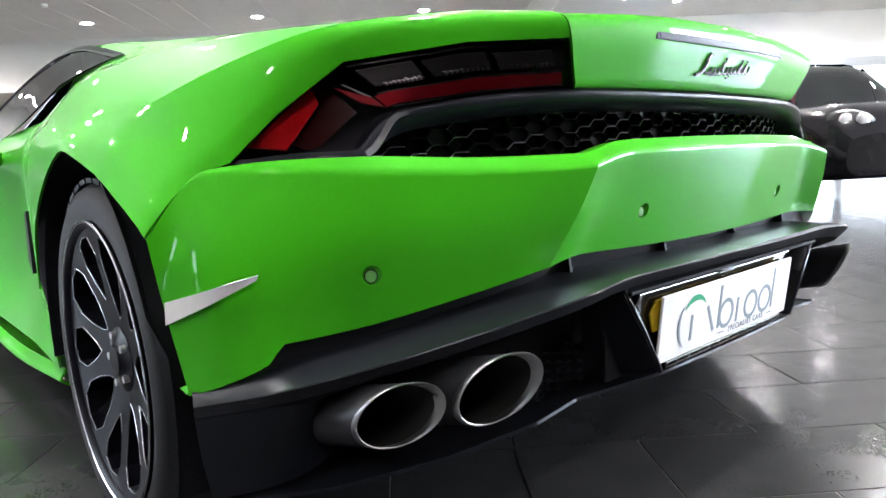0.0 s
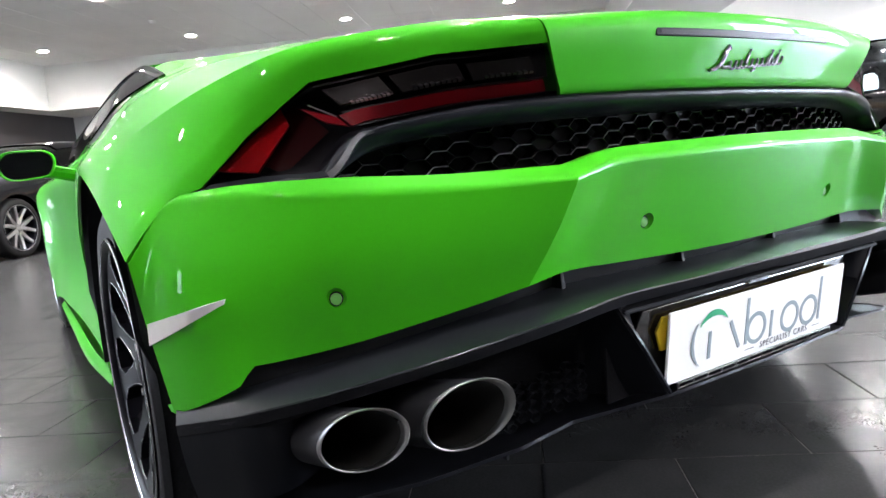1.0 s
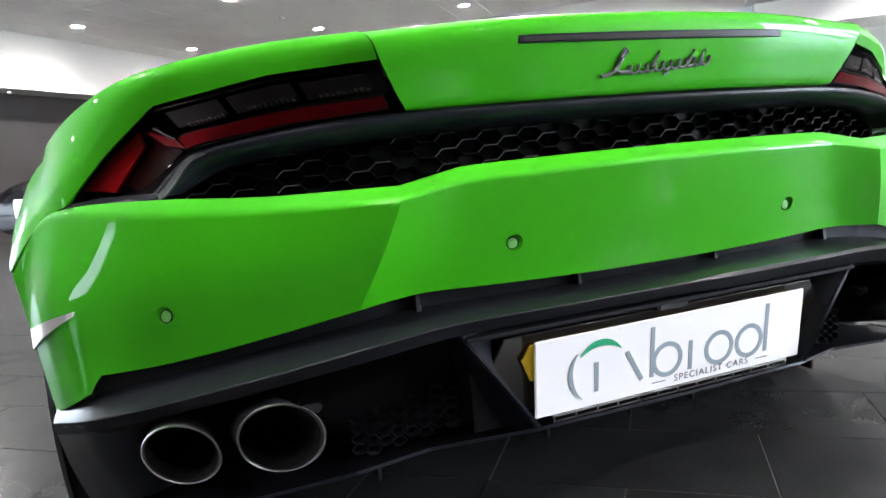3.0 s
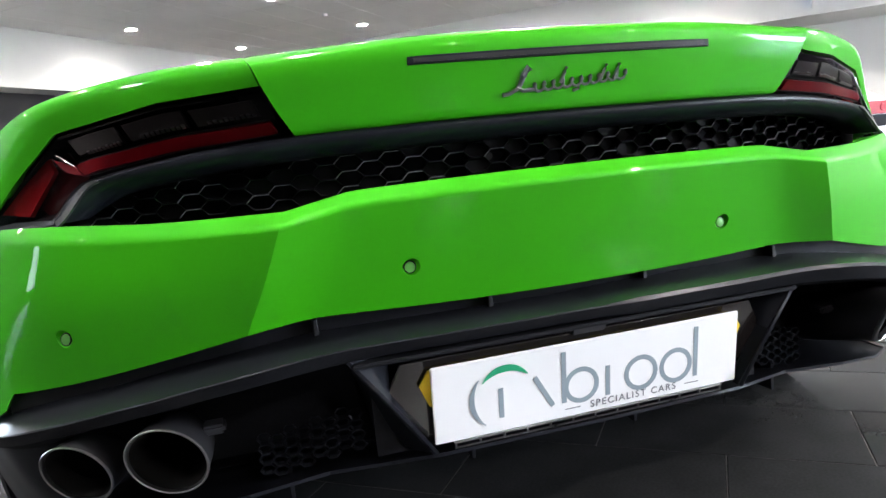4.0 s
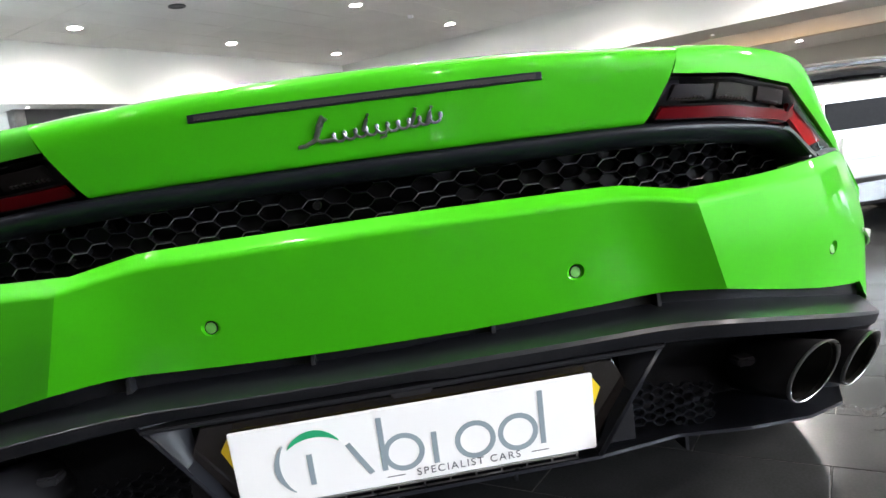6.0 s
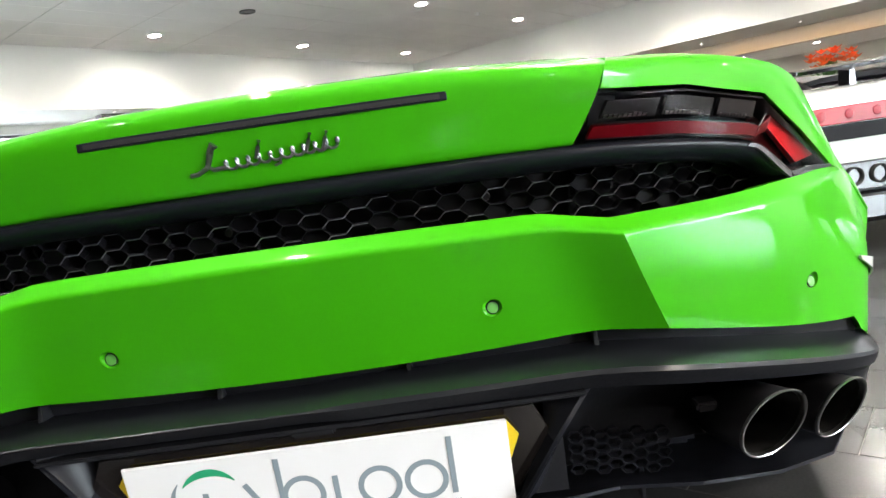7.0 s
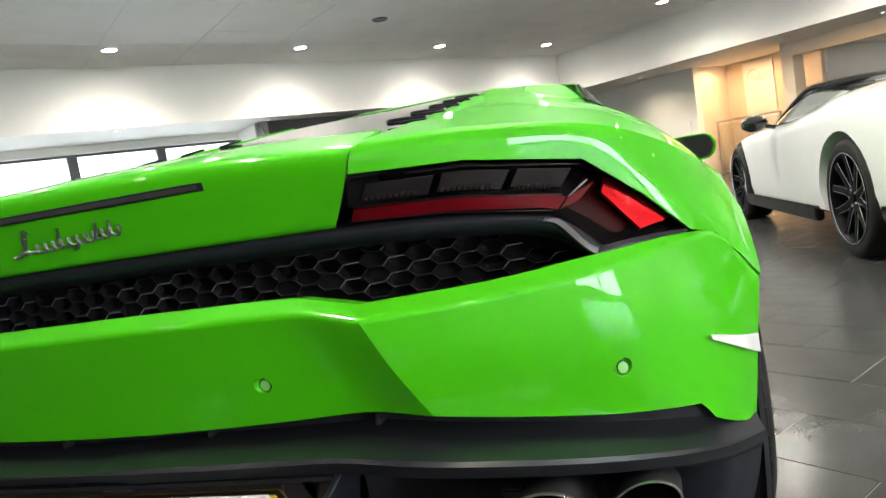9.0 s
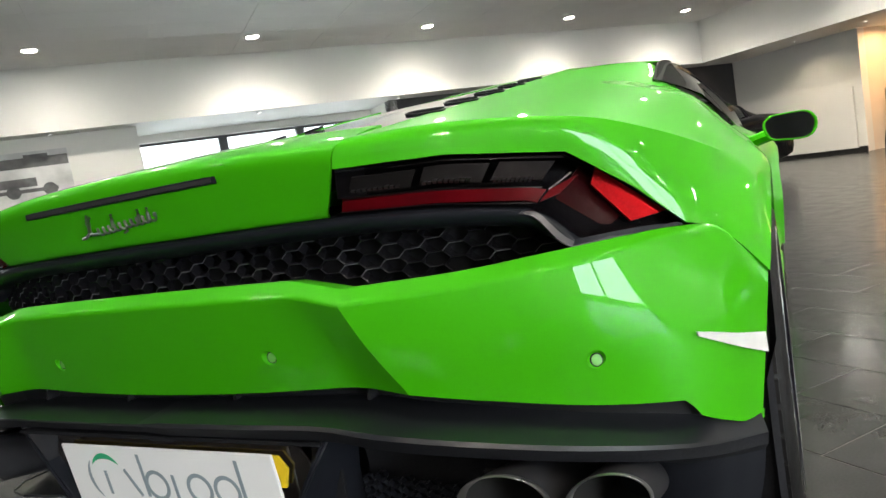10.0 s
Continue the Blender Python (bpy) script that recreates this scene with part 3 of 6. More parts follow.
deck = [
    band[-1],
    [(0.450, 0.300, 0.922), (0.582, 0.360, 0.917), (0.752, 0.400, 0.889), (0.842, 0.460, 0.849), (0.908, 0.530, 0.798), (0.940, 0.600, 0.765), (0.965, 0.580, 0.734), (0.979, 0.590, 0.706)],
    [(0.437, 0.65, 0.972), (0.570, 0.75, 0.969), (0.748, 0.72, 0.924), (0.846, 0.74, 0.872), (0.918, 0.75, 0.802), (0.952, 0.75, 0.766), (0.973, 0.72, 0.743), (0.980, 0.70, 0.722)],
    [(0.412, 1.15, 1.048), (0.540, 1.22, 1.034), (0.714, 1.17, 0.972), (0.800, 1.26, 0.918), (0.893, 1.17, 0.818), (0.942, 1.10, 0.764), (0.965, 1.05, 0.702), (0.972, 1.03, 0.585)],
    [(0.385, 1.55, 1.108), (0.490, 1.62, 1.100), (0.640, 1.68, 1.078), (0.780, 1.60, 0.885), (0.880, 1.50, 0.800), (0.925, 1.35, 0.735), (0.945, 1.25, 0.640), (0.952, 1.20, 0.420)],
]
quarter = [poly(edge, 6)] + sheet(band, 6, 3)[:-1] + sheet(deck, 6, 5)
crease = {tuple(round(v, 4) for v in (abs(q.x), q.y, q.z)) for q in spline(band[-1], 6)[:28]}
for ob in both("quarter_panel", quarter, GREEN, "glossy green rear wing", 0.005, 80):
    on = [tuple(round(v, 4) for v in (abs(q.co.x), q.co.y, q.co.z)) in crease for q in ob.data.vertices]
    for e in ob.data.edges:
        if on[e.vertices[0]] and on[e.vertices[1]]:
            e.use_edge_sharp = True

# dark inner panels behind the tail lamps and along the edge of the boot lid
both("lamp_backing", [poly(r, 3) for r in [
    [(0.42, 0.10, 0.872), (0.58, 0.17, 0.872), (0.724, 0.27, 0.850), (0.80, 0.31, 0.790), (0.86, 0.34, 0.710)],
    [(0.40, 0.12, 0.65), (0.55, 0.16, 0.65), (0.68, 0.21, 0.64), (0.745, 0.24, 0.63), (0.82, 0.29, 0.62)],
]], MATT, "matt black panel behind the lamp", 0.004)
both("shut_line", [poly(r, 3) for r in [
    [(0.425, 0.030, 0.800), (0.433, 0.024, 0.842), (0.440, 0.032, 0.866), (0.444, 0.060, 0.876), (0.442, 0.15, 0.895)],
    [(0.468, 0.045, 0.800), (0.470, 0.045, 0.842), (0.472, 0.050, 0.860), (0.474, 0.080, 0.872), (0.468, 0.16, 0.895)],
]], MATT, "dark channel beside the boot lid", 0.003)

# roof, screen pillars and side glass
roof = sheet([
    [(0, 1.66, 1.120), (0.24, 1.66, 1.118), (0.48, 1.66, 1.108), (0.665, 1.70, 1.084)],
    [(0, 2.0, 1.165), (0.25, 2.0, 1.160), (0.50, 2.05, 1.140), (0.660, 2.08, 1.112)],
    [(0, 2.45, 1.15), (0.25, 2.45, 1.145), (0.50, 2.50, 1.110), (0.695, 2.50, 1.068)],
], 5, 5)
whole("roof", roof, GREEN, "glossy green roof", 0.005)
both("side_window", sheet([
    [(0.719, 1.17, 0.978), (0.68, 1.65, 1.078), (0.675, 2.1, 1.100), (0.71, 2.5, 1.055), (0.81, 3.0, 0.920)],
    [(0.765, 1.29, 0.957), (0.775, 1.68, 0.97), (0.775, 2.1, 0.97), (0.79, 2.5, 0.950), (0.83, 3.0, 0.87)],
    [(0.812, 1.40, 0.928), (0.862, 1.66, 0.850), (0.86, 2.1, 0.825), (0.86, 2.5, 0.815), (0.85, 3.1, 0.80)],
], 5, 5), CAR_GLASS, "dark tinted side glass", 0.004)
both("window_trim", sheet([
    [(0.716, 1.155, 0.978), (0.668, 1.66, 1.079), (0.662, 2.1, 1.114), (0.70, 2.5, 1.068), (0.80, 3.0, 0.935)],
    [(0.732, 1.19, 0.972), (0.698, 1.67, 1.064), (0.694, 2.1, 1.086), (0.726, 2.5, 1.042), (0.82, 3.0, 0.910)],
], 5, 2), GLOSS, "gloss black window trim", 0.008)
whole("windscreen", sheet([
    [(0, 2.45, 1.148), (0.25, 2.45, 1.143), (0.55, 2.5, 1.09)],
    [(0, 3.3, 0.86), (0.35, 3.25, 0.86), (0.68, 3.1, 0.86)],
], 5, 5), CAR_GLASS, "tinted windscreen", 0.005)
whole("bonnet", sheet([
    [(0, 3.3, 0.85), (0.35, 3.25, 0.85), (0.75, 3.15, 0.83)],
    [(0, 3.9, 0.70), (0.4, 3.85, 0.72), (0.80, 3.6, 0.74)],
    [(0, 4.35, 0.50), (0.4, 4.25, 0.52), (0.80, 3.95, 0.56)],
    [(0, 4.40, 0.25), (0.4, 4.33, 0.25), (0.85, 4.0, 0.25)],
], 5, 5), GREEN, "glossy green bonnet", 0.005)

# flank: door, intake and sill
door_top = [
    [(0.835, 1.50, 0.842), (0.84, 1.75, 0.834), (0.835, 2.1, 0.824), (0.825, 2.5, 0.814), (0.82, 3.0, 0.80), (0.86, 3.4, 0.765), (0.83, 3.8, 0.70)],
    [(0.905, 1.40, 0.775), (0.890, 1.75, 0.760), (0.885, 2.1, 0.755), (0.885, 2.5, 0.750), (0.905, 2.95, 0.735), (0.930, 3.34, 0.715), (0.89, 3.75, 0.64)],
]
door_foot = [
    [(0.935, 1.28, 0.65), (0.880, 1.60, 0.60), (0.862, 2.1, 0.60), (0.875, 2.5, 0.60), (0.910, 2.90, 0.58), (0.94, 3.0, 0.56), (0.945, 3.02, 0.50)],
    [(0.945, 1.18, 0.42), (0.895, 1.55, 0.40), (0.868, 2.1, 0.40), (0.880, 2.5, 0.40), (0.910, 2.85, 0.38), (0.935, 2.96, 0.36), (0.94, 2.98, 0.34)],
    [(0.945, 1.12, 0.24), (0.930, 1.50, 0.235), (0.910, 2.1, 0.23), (0.910, 2.5, 0.23), (0.92, 2.85, 0.22), (0.93, 2.94, 0.21), (0.93, 2.96, 0.20)],
]
flank = sheet(door_top + door_foot, 4, 4)
flank = [[Vector((p.x * (1 + 0.05 * min(1, max(0, p.y - 1.5))), p.y, p.z)) for p in r] for r in flank]
both("door", flank, GREEN, "glossy green door and sill", 0.005, 30)
both("sill_blade", sheet([
    [(0.93, 1.13, 0.235), (0.945, 1.55, 0.215), (0.945, 2.2, 0.20), (0.95, 2.92, 0.19)],
    [(0.945, 1.13, 0.205), (0.965, 1.55, 0.185), (0.965, 2.2, 0.17), (0.965, 2.92, 0.165)],
    [(0.84, 1.13, 0.16), (0.84, 1.55, 0.15), (0.84, 2.2, 0.14), (0.84, 2.92, 0.14)],
], 5, 4), GREEN, "green sill blade above the floor", 0.006)
both("side_intake", sheet([
    [(0.915, 1.42, 0.60), (0.872, 1.72, 0.58)],
    [(0.925, 1.36, 0.44), (0.878, 1.70, 0.44)],
], 4, 4), MATT, "dark side air intake", 0.01, offset=1)
# underbody, closing the shell from below
part("underbody", boxes((-0.80, 0.80, 0.45, 4.2, 0.16, 0.18), (-0.62, 0.62, 0.30, 3.0, 0.16, 0.74), bevel=0.02), MATT, car, "black underbody and engine bay")
part("cabin", boxes((-0.60, 0.60, 1.9, 3.0, 0.74, 0.90), bevel=0.03), MATT, car, "dark cabin interior")

# engine cover with dark slats and vents beside the roof pillars
cover = sheet([
    [(0, 0.143, 0.914), (0.22, 0.146, 0.911), (0.444, 0.150, 0.900)],
    [(0, 0.55, 0.962), (0.26, 0.56, 0.960), (0.438, 0.58, 0.955)],
    [(0, 1.45, 1.088), (0.24, 1.46, 1.092), (0.393, 1.50, 1.096)],
    [(0, 1.66, 1.116), (0.24, 1.66, 1.115), (0.398, 1.68, 1.108)],
], 5, 5)
whole("engine_cover", cover, GLOSS, "dark engine cover", 0.006)
# five slanted vents along each buttress: a dark slot in a pale rim
for flip in (1, -1):
    for i in range(5):
        f = i / 4
        o = Vector((0.432 - 0.042 * f, 0.34 + 0.76 * f, 0.933 + 0.112 * f))
        u, v = Vector((0.92, 0.36, -0.03)).normalized() * 0.036, Vector((-0.25, 0.92, 0.18)).normalized() * 0.030
        loop = [o + u * (math.copysign(abs(math.cos(a)) ** 0.6, math.cos(a))) + v * (math.copysign(abs(math.sin(a)) ** 0.6, math.sin(a))) for a in np.linspace(0, 2 * math.pi, 19)[:-1]]
        loop = [Vector((flip * p.x, p.y, p.z)) for p in loop]
        bm = bmesh.new()
        tube(bm, loop + loop[:1], 0.0012, 6)
        vent_rim = part("vent_rim", bm, LAMP_GREY, car, "pale rim of a vent", 40)
        bm = bmesh.new()
        low = [p - Vector((0, 0, 0.006)) for p in loop]
        vs = skin(bm, [loop, low], close=True)
        bm.faces.new(vs[1][::-1])
        part("vent_slot", bm, MATT, vent_rim, "dark slot")

# slot under the boot lid and the black frame of the grille
surround_lip = [
    [(0, 0.028, 0.782), (0.20, 0.034, 0.781), (0.398, 0.048, 0.778), (0.55, 0.082, 0.766), (0.665, 0.122, 0.748), (0.703, 0.136, 0.738), (0.742, 0.142, 0.696)],
    [(0, 0.004, 0.774), (0.20, 0.010, 0.773), (0.400, 0.028, 0.770), (0.55, 0.066, 0.760), (0.672, 0.108, 0.742), (0.700, 0.120, 0.731), (0.741, 0.124, 0.690)],
]
surround_inside = [
    [(0, 0.006, 0.764), (0.20, 0.012, 0.763), (0.400, 0.030, 0.760), (0.55, 0.068, 0.750), (0.664, 0.108, 0.733), (0.690, 0.118, 0.722), (0.729, 0.122, 0.688)],
    [(0, 0.030, 0.750), (0.20, 0.036, 0.749), (0.400, 0.054, 0.746), (0.55, 0.090, 0.736), (0.648, 0.126, 0.722), (0.674, 0.138, 0.712), (0.712, 0.142, 0.688)],
    [(0, 0.060, 0.746), (0.20, 0.066, 0.745), (0.400, 0.084, 0.742), (0.55, 0.120, 0.732), (0.642, 0.156, 0.718), (0.668, 0.168, 0.708), (0.705, 0.172, 0.688)],
]
frame_rows = sheet(surround_lip + surround_inside, 5, 3)
whole("grille_frame", frame_rows, SATIN, "satin black grille surround", 0.004, 30)
both("lamp_strip", sheet([
    [(0.675, 0.106, 0.7425), (0.692, 0.114, 0.738), (0.738, 0.120, 0.6905), (0.80, 0.180, 0.690), (0.852, 0.230, 0.6865)],
    [(0.669, 0.104, 0.739), (0.687, 0.110, 0.733), (0.733, 0.114, 0.6845), (0.80, 0.176, 0.682), (0.854, 0.234, 0.6825)],
], 5, 2), LAMP_GREY, "thin grey strip round the lamp", 0.004)
both("bumper_slot", sheet([
    [(0.735, 0.125, 0.690), (0.80, 0.186, 0.692), (0.858, 0.242, 0.686)],
    [(0.735, 0.118, 0.684), (0.80, 0.184, 0.681), (0.862, 0.244, 0.682)],
], 4, 2), SATIN, "black joint between lamp and bumper", 0.005, offset=1)


def plan_y(x):
    """How far forward the rear end lies at that distance from the middle."""
    x = abs(x)
    return 0.19 * x * x + 0.10 * max(0.0, x - 0.36) + 0.02


# honeycomb grille: flat-topped hexagonal cells with thin walls, column by column, many of them closed by a sunken cap
def hexes(bm, half, z_low, z_high, w, h, y_of, wall, depth):
    rng = random.Random(11)
    pitch = 0.75 * w
    n = int(half / pitch)
    ring = [(-w / 2, 0), (-w / 4, -h / 2), (w / 4, -h / 2), (w / 2, 0), (w / 4, h / 2), (-w / 4, h / 2)]
    # path of the imitated glint along a cell's upper edge
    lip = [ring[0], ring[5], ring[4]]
    kx, kz = 1 - 0.9 * wall / w, 1 - 2.6 * wall / h
    for i in range(-n, n + 1):
        x = i * pitch
        for j in range(-1, 12):
            z = 0.664 + (j + (0.5 if i % 2 else 0.0)) * h
            if not z_low(x) - 0.35 * h < z < z_high(x) + 0.2 * h:
                continue
            steps = ((1, 1, 0.003), (1 - 0.3 * wall / w, 1 - 0.7 * wall / h, 0.0), (kx, kz, 0.0005), (kx * 0.97, kz * 0.97, depth))
            skin(bm, [[(x + px * sx, y_of(x + px * sx) + d, z + pz * sz) for px, pz in ring] for sx, sz, d in steps], close=True)
            if rng.random() < 0.45:
                d = rng.uniform(0.008, 0.018)
                bm.faces.new([bm.verts.new((x + px * kx * 0.985, y_of(x + px * kx) + d, z + pz * kz * 0.985)) for px, pz in ring]).material_index = 1
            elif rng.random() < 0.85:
                # thin pale tube imitating a highlight on the cell edge
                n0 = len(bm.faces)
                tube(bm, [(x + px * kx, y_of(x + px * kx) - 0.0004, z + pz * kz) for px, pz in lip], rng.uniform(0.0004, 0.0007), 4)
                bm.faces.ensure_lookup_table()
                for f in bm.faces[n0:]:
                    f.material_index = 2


bm = bmesh.new()
hexes(bm, 0.70, lambda x: (0.690 if abs(x) < 0.36 else 0.672), lambda x: 0.754 - 0.10 * max(0, abs(x) - 0.35), 0.0435, 0.0226, lambda x: plan_y(x) + 0.030, 0.0009, 0.026)
comb = part("honeycomb_grille", bm, MESH_EDGE, car, "black honeycomb grille")
comb.data.materials.append(CELL)
comb.data.materials.append(CELL_GLINT)
back = sheet([
    [(0, 0.10, 0.79), (0.4, 0.13, 0.79), (0.74, 0.25, 0.78)],
    [(0, 0.10, 0.66), (0.4, 0.13, 0.65), (0.74, 0.25, 0.66)],
], 5, 3)
whole("engine_bulkhead", back, MATT, "dark engine bay behind the grille", 0.004)
both("grille_end", sheet([
    [(0.735, 0.25, 0.72), (0.79, 0.236, 0.715), (0.84, 0.285, 0.69)],
    [(0.735, 0.25, 0.60), (0.79, 0.236, 0.60), (0.84, 0.285, 0.60)],
], 3, 3), MATT, "black closing piece at the end of the grille", 0.004)
for x, z in ((-0.42, 0.70), (0.28, 0.72), (0.47, 0.71), (-0.10, 0.72)):
    bm = bmesh.new()
    lathe(bm, [(0.072, 0.0), (0.072, 0.006), (0.08, 0.007), (0.10, 0.007)], 12, "Y", (x, plan_y(x) - 0.01, z))
    part("bolt", bm, LAMP_GREY, car, "grey bolt behind the grille")

# tail lamps
rib_rng = random.Random(5)
for flip in (1, -1):
    lampu = part("tail_lamp", bmesh.new(), MATT, car, "smoked tail lamp with a red angular band")

    def side(rows, name, mat, label="", t=0.003, offset=-1, smooth=40):
        bm = bmesh.new()
        skin(bm, rows, mirror=flip < 0)
        ob = part(name, weld(bm), mat, lampu, label, smooth)
        return thick(ob, t, offset) if t else ob
    top = [(0.441, 0.010, 0.838), (0.58, 0.080, 0.834), (0.727, 0.168, 0.810), (0.803, 0.217, 0.745), (0.864, 0.248, 0.684)]
    low = [(0.407, 0.030, 0.778), (0.55, 0.073, 0.767), (0.680, 0.116, 0.746), (0.745, 0.130, 0.692), (0.80, 0.182, 0.690)]
    mid = [tuple((Vector(p) + Vector(q)) / 2 + Vector((0, -0.004, 0))) for p, q in zip(top, low)]
    lens = sheet([poly(top, 6), poly(mid, 6), poly(low, 6)], 1, 5, linear=True)
    side(lens, "lens", LAMP_GLASS, "smoked clear lens", 0.0)
    housing = [[p + Vector((0, 0.075 * math.sin(math.pi * min(1, max(0, i / (len(lens) - 1)))) ** 0.3 + 0.004, 0)) for p in r] for i, r in enumerate(lens)]
    bm = bmesh.new()
    skin(bm, housing, mirror=flip < 0)
    bm.to_mesh(lampu.data)
    bm.free()
    for f in lampu.data.polygons:
        f.use_smooth = True

    def on_lens(u, v, d):
        """A place in the lamp: u from the boot outwards, v from top to bottom, d behind the lens."""
        r, c = v * (len(lens) - 1), u * (len(lens[0]) - 1)
        i, j = min(int(r), len(lens) - 2), min(int(c), len(lens[0]) - 2)
        p = lens[i][j].lerp(lens[i][j + 1], c - j).lerp(lens[i + 1][j].lerp(lens[i + 1][j + 1], c - j), r - i)
        return p + Vector((0, d, 0))

    def strip(name, mat, u0, u1, va, vb, vc, vd, d, label="", t=0.006):
        rows = [[on_lens(u0 + (u1 - u0) * k / 12, (va + (vb - va) * k / 12) * (1 - s) + (vc + (vd - vc) * k / 12) * s, d) for k in range(13)] for s in (0, 0.5, 1)]
        side(rows, name, mat, label, t, 1)
    for u0, u1 in ((0.03, 0.18), (0.20, 0.345), (0.365, 0.485)):
        strip("reflector", SMOKED, u0, u1, 0.14, 0.16, 0.50, 0.52, 0.016, "grey reflector block")
        bm = bmesh.new()
        for k in range(9):
            a, b = u0 + 0.012 + (u1 - u0 - 0.03) * k / 9, u0 + 0.012 + (u1 - u0 - 0.03) * (k + 0.72) / 9
            lift = 0.05 * rib_rng.random()
            skin(bm, [[on_lens(a, 0.41 + lift, 0.010), on_lens(b, 0.41 + lift, 0.010)], [on_lens(a, 0.47, 0.006), on_lens(b, 0.47, 0.006)], [on_lens(a, 0.52, 0.010), on_lens(b, 0.52, 0.010)]], mirror=flip < 0)
        part("reflector_ribs", bm, ALLOY, lampu, "small bright ribs under the reflector")
    strip("light_band", DEEP_RED, 0.02, 0.515, 0.64, 0.66, 0.90, 0.90, 0.012, "dark red light band")
    strip("band_edge", LAMP_GREY, 0.02, 0.50, 0.605, 0.62, 0.63, 0.645, 0.008, "pale thin line over the band", 0.002)
    strip("band_foot", LAMP_GREY, 0.02, 0.50, 0.925, 0.925, 0.945, 0.945, 0.006, "pale thin line under the band", 0.002)
    strip("top_line", LAMP_GREY, 0.12, 0.50, 0.045, 0.045, 0.06, 0.06, 0.004, "pale thin line along the top", 0.002)
    pts = [Vector(p) for p in ((0.745, 0.216, 0.760), (0.753, 0.222, 0.783), (0.838, 0.260, 0.704), (0.792, 0.230, 0.697))]
    quad = [[pts[0].lerp(pts[1], k / 6) for k in range(7)], [pts[3].lerp(pts[2], k / 6) for k in range(7)]]
    quad = [[a.lerp(b, s / 6) for a, b in zip(*quad)] for s in range(7)]
    side(quad, "brake_light", RED, "bright red slanted brake light", 0.008, 1)
    arm = [[on_lens(0.520, 0.88, 0.012), on_lens(0.565, 0.60, 0.012)], [on_lens(0.525, 0.64, 0.012), on_lens(0.575, 0.20, 0.012)]]
    side(arm, "lamp_arm", DEEP_RED, "dark red arm of the band", 0.004, 1)
    arm = [[on_lens(0.520, 0.63, 0.010), on_lens(0.527, 0.63, 0.010)], [on_lens(0.548, 0.22, 0.010), on_lens(0.554, 0.22, 0.010)]]
    side(arm, "arm_edge", CHROME, "bright edge of the arm", 0.002, 1)
    panel = [[on_lens(0.535 + 0.27 * k / 8, v, 0.068) for k in range(9)] for v in (0.16, 0.40, 0.66, 0.92)]
    side(panel, "lamp_panel", WINE, "dark wine-red panel in the lamp", 0.003, 1)

# third brake light in the boot lid
def curved_bar(half, z0, z1, proud, deep):
    """A closed bar that follows the curve of the boot lid."""
    bm = bmesh.new()
    rows = []
    for x in np.linspace(-half, half, 21):
        y = -0.0225 + 0.17 * x * x
        rows.append([(x, y - proud, z0), (x, y - proud, z1), (x, y + deep, z1), (x, y + deep, z0)])
    vs = skin(bm, rows, close=True)
    bm.faces.new(vs[0])
    bm.faces.new(vs[-1])
    return bm


hl = rounded(part("high_brake_light", curved_bar(0.242, 0.8545, 0.8665, 0.0022, 0.012), SATIN, car, "narrow dark high brake light"), 0.001)
part("lens", curved_bar(0.233, 0.8575, 0.8635, 0.0030, 0.004), SMOKED, hl, "grey smoked lens strip")

# cursive chrome badge as one flowing plain stroke
bm = bmesh.new()


def badge_point(x, z):
    zz = 0.818 + z
    return (x, -0.0105 - 0.3 * (zz - 0.815) + 0.17 * x * x, zz)


turns = [2 * math.pi * 10.5 * k / 150 for k in range(151)]
tube(bm, [badge_point(-0.058 + 0.156 * k / 150 + 0.0042 * math.cos(a), -0.001 + 0.0060 * math.sin(a) + 0.010 * (k / 150 - 0.5)) for k, a in enumerate(turns)], 0.0021, 6)
tube(bm, [badge_point(x, z) for x, z in ((-0.104, -0.013), (-0.094, -0.012), (-0.079, -0.005), (-0.070, 0.012), (-0.062, 0.020), (-0.066, 0.024), (-0.074, 0.012), (-0.080, -0.004), (-0.072, -0.009), (-0.055, -0.008))], 0.0031, 6)
for x in (-0.014, 0.052, 0.074):
    tube(bm, [badge_point(x, -0.002), badge_point(x + 0.006, 0.012), badge_point(x + 0.009, 0.020)], 0.0026, 6)
tube(bm, [badge_point(0.020, 0.002), badge_point(0.016, -0.012), badge_point(0.008, -0.014)], 0.002, 6)
part("badge", bm, BADGE_METAL, car, "small cursive chrome badge", 40)

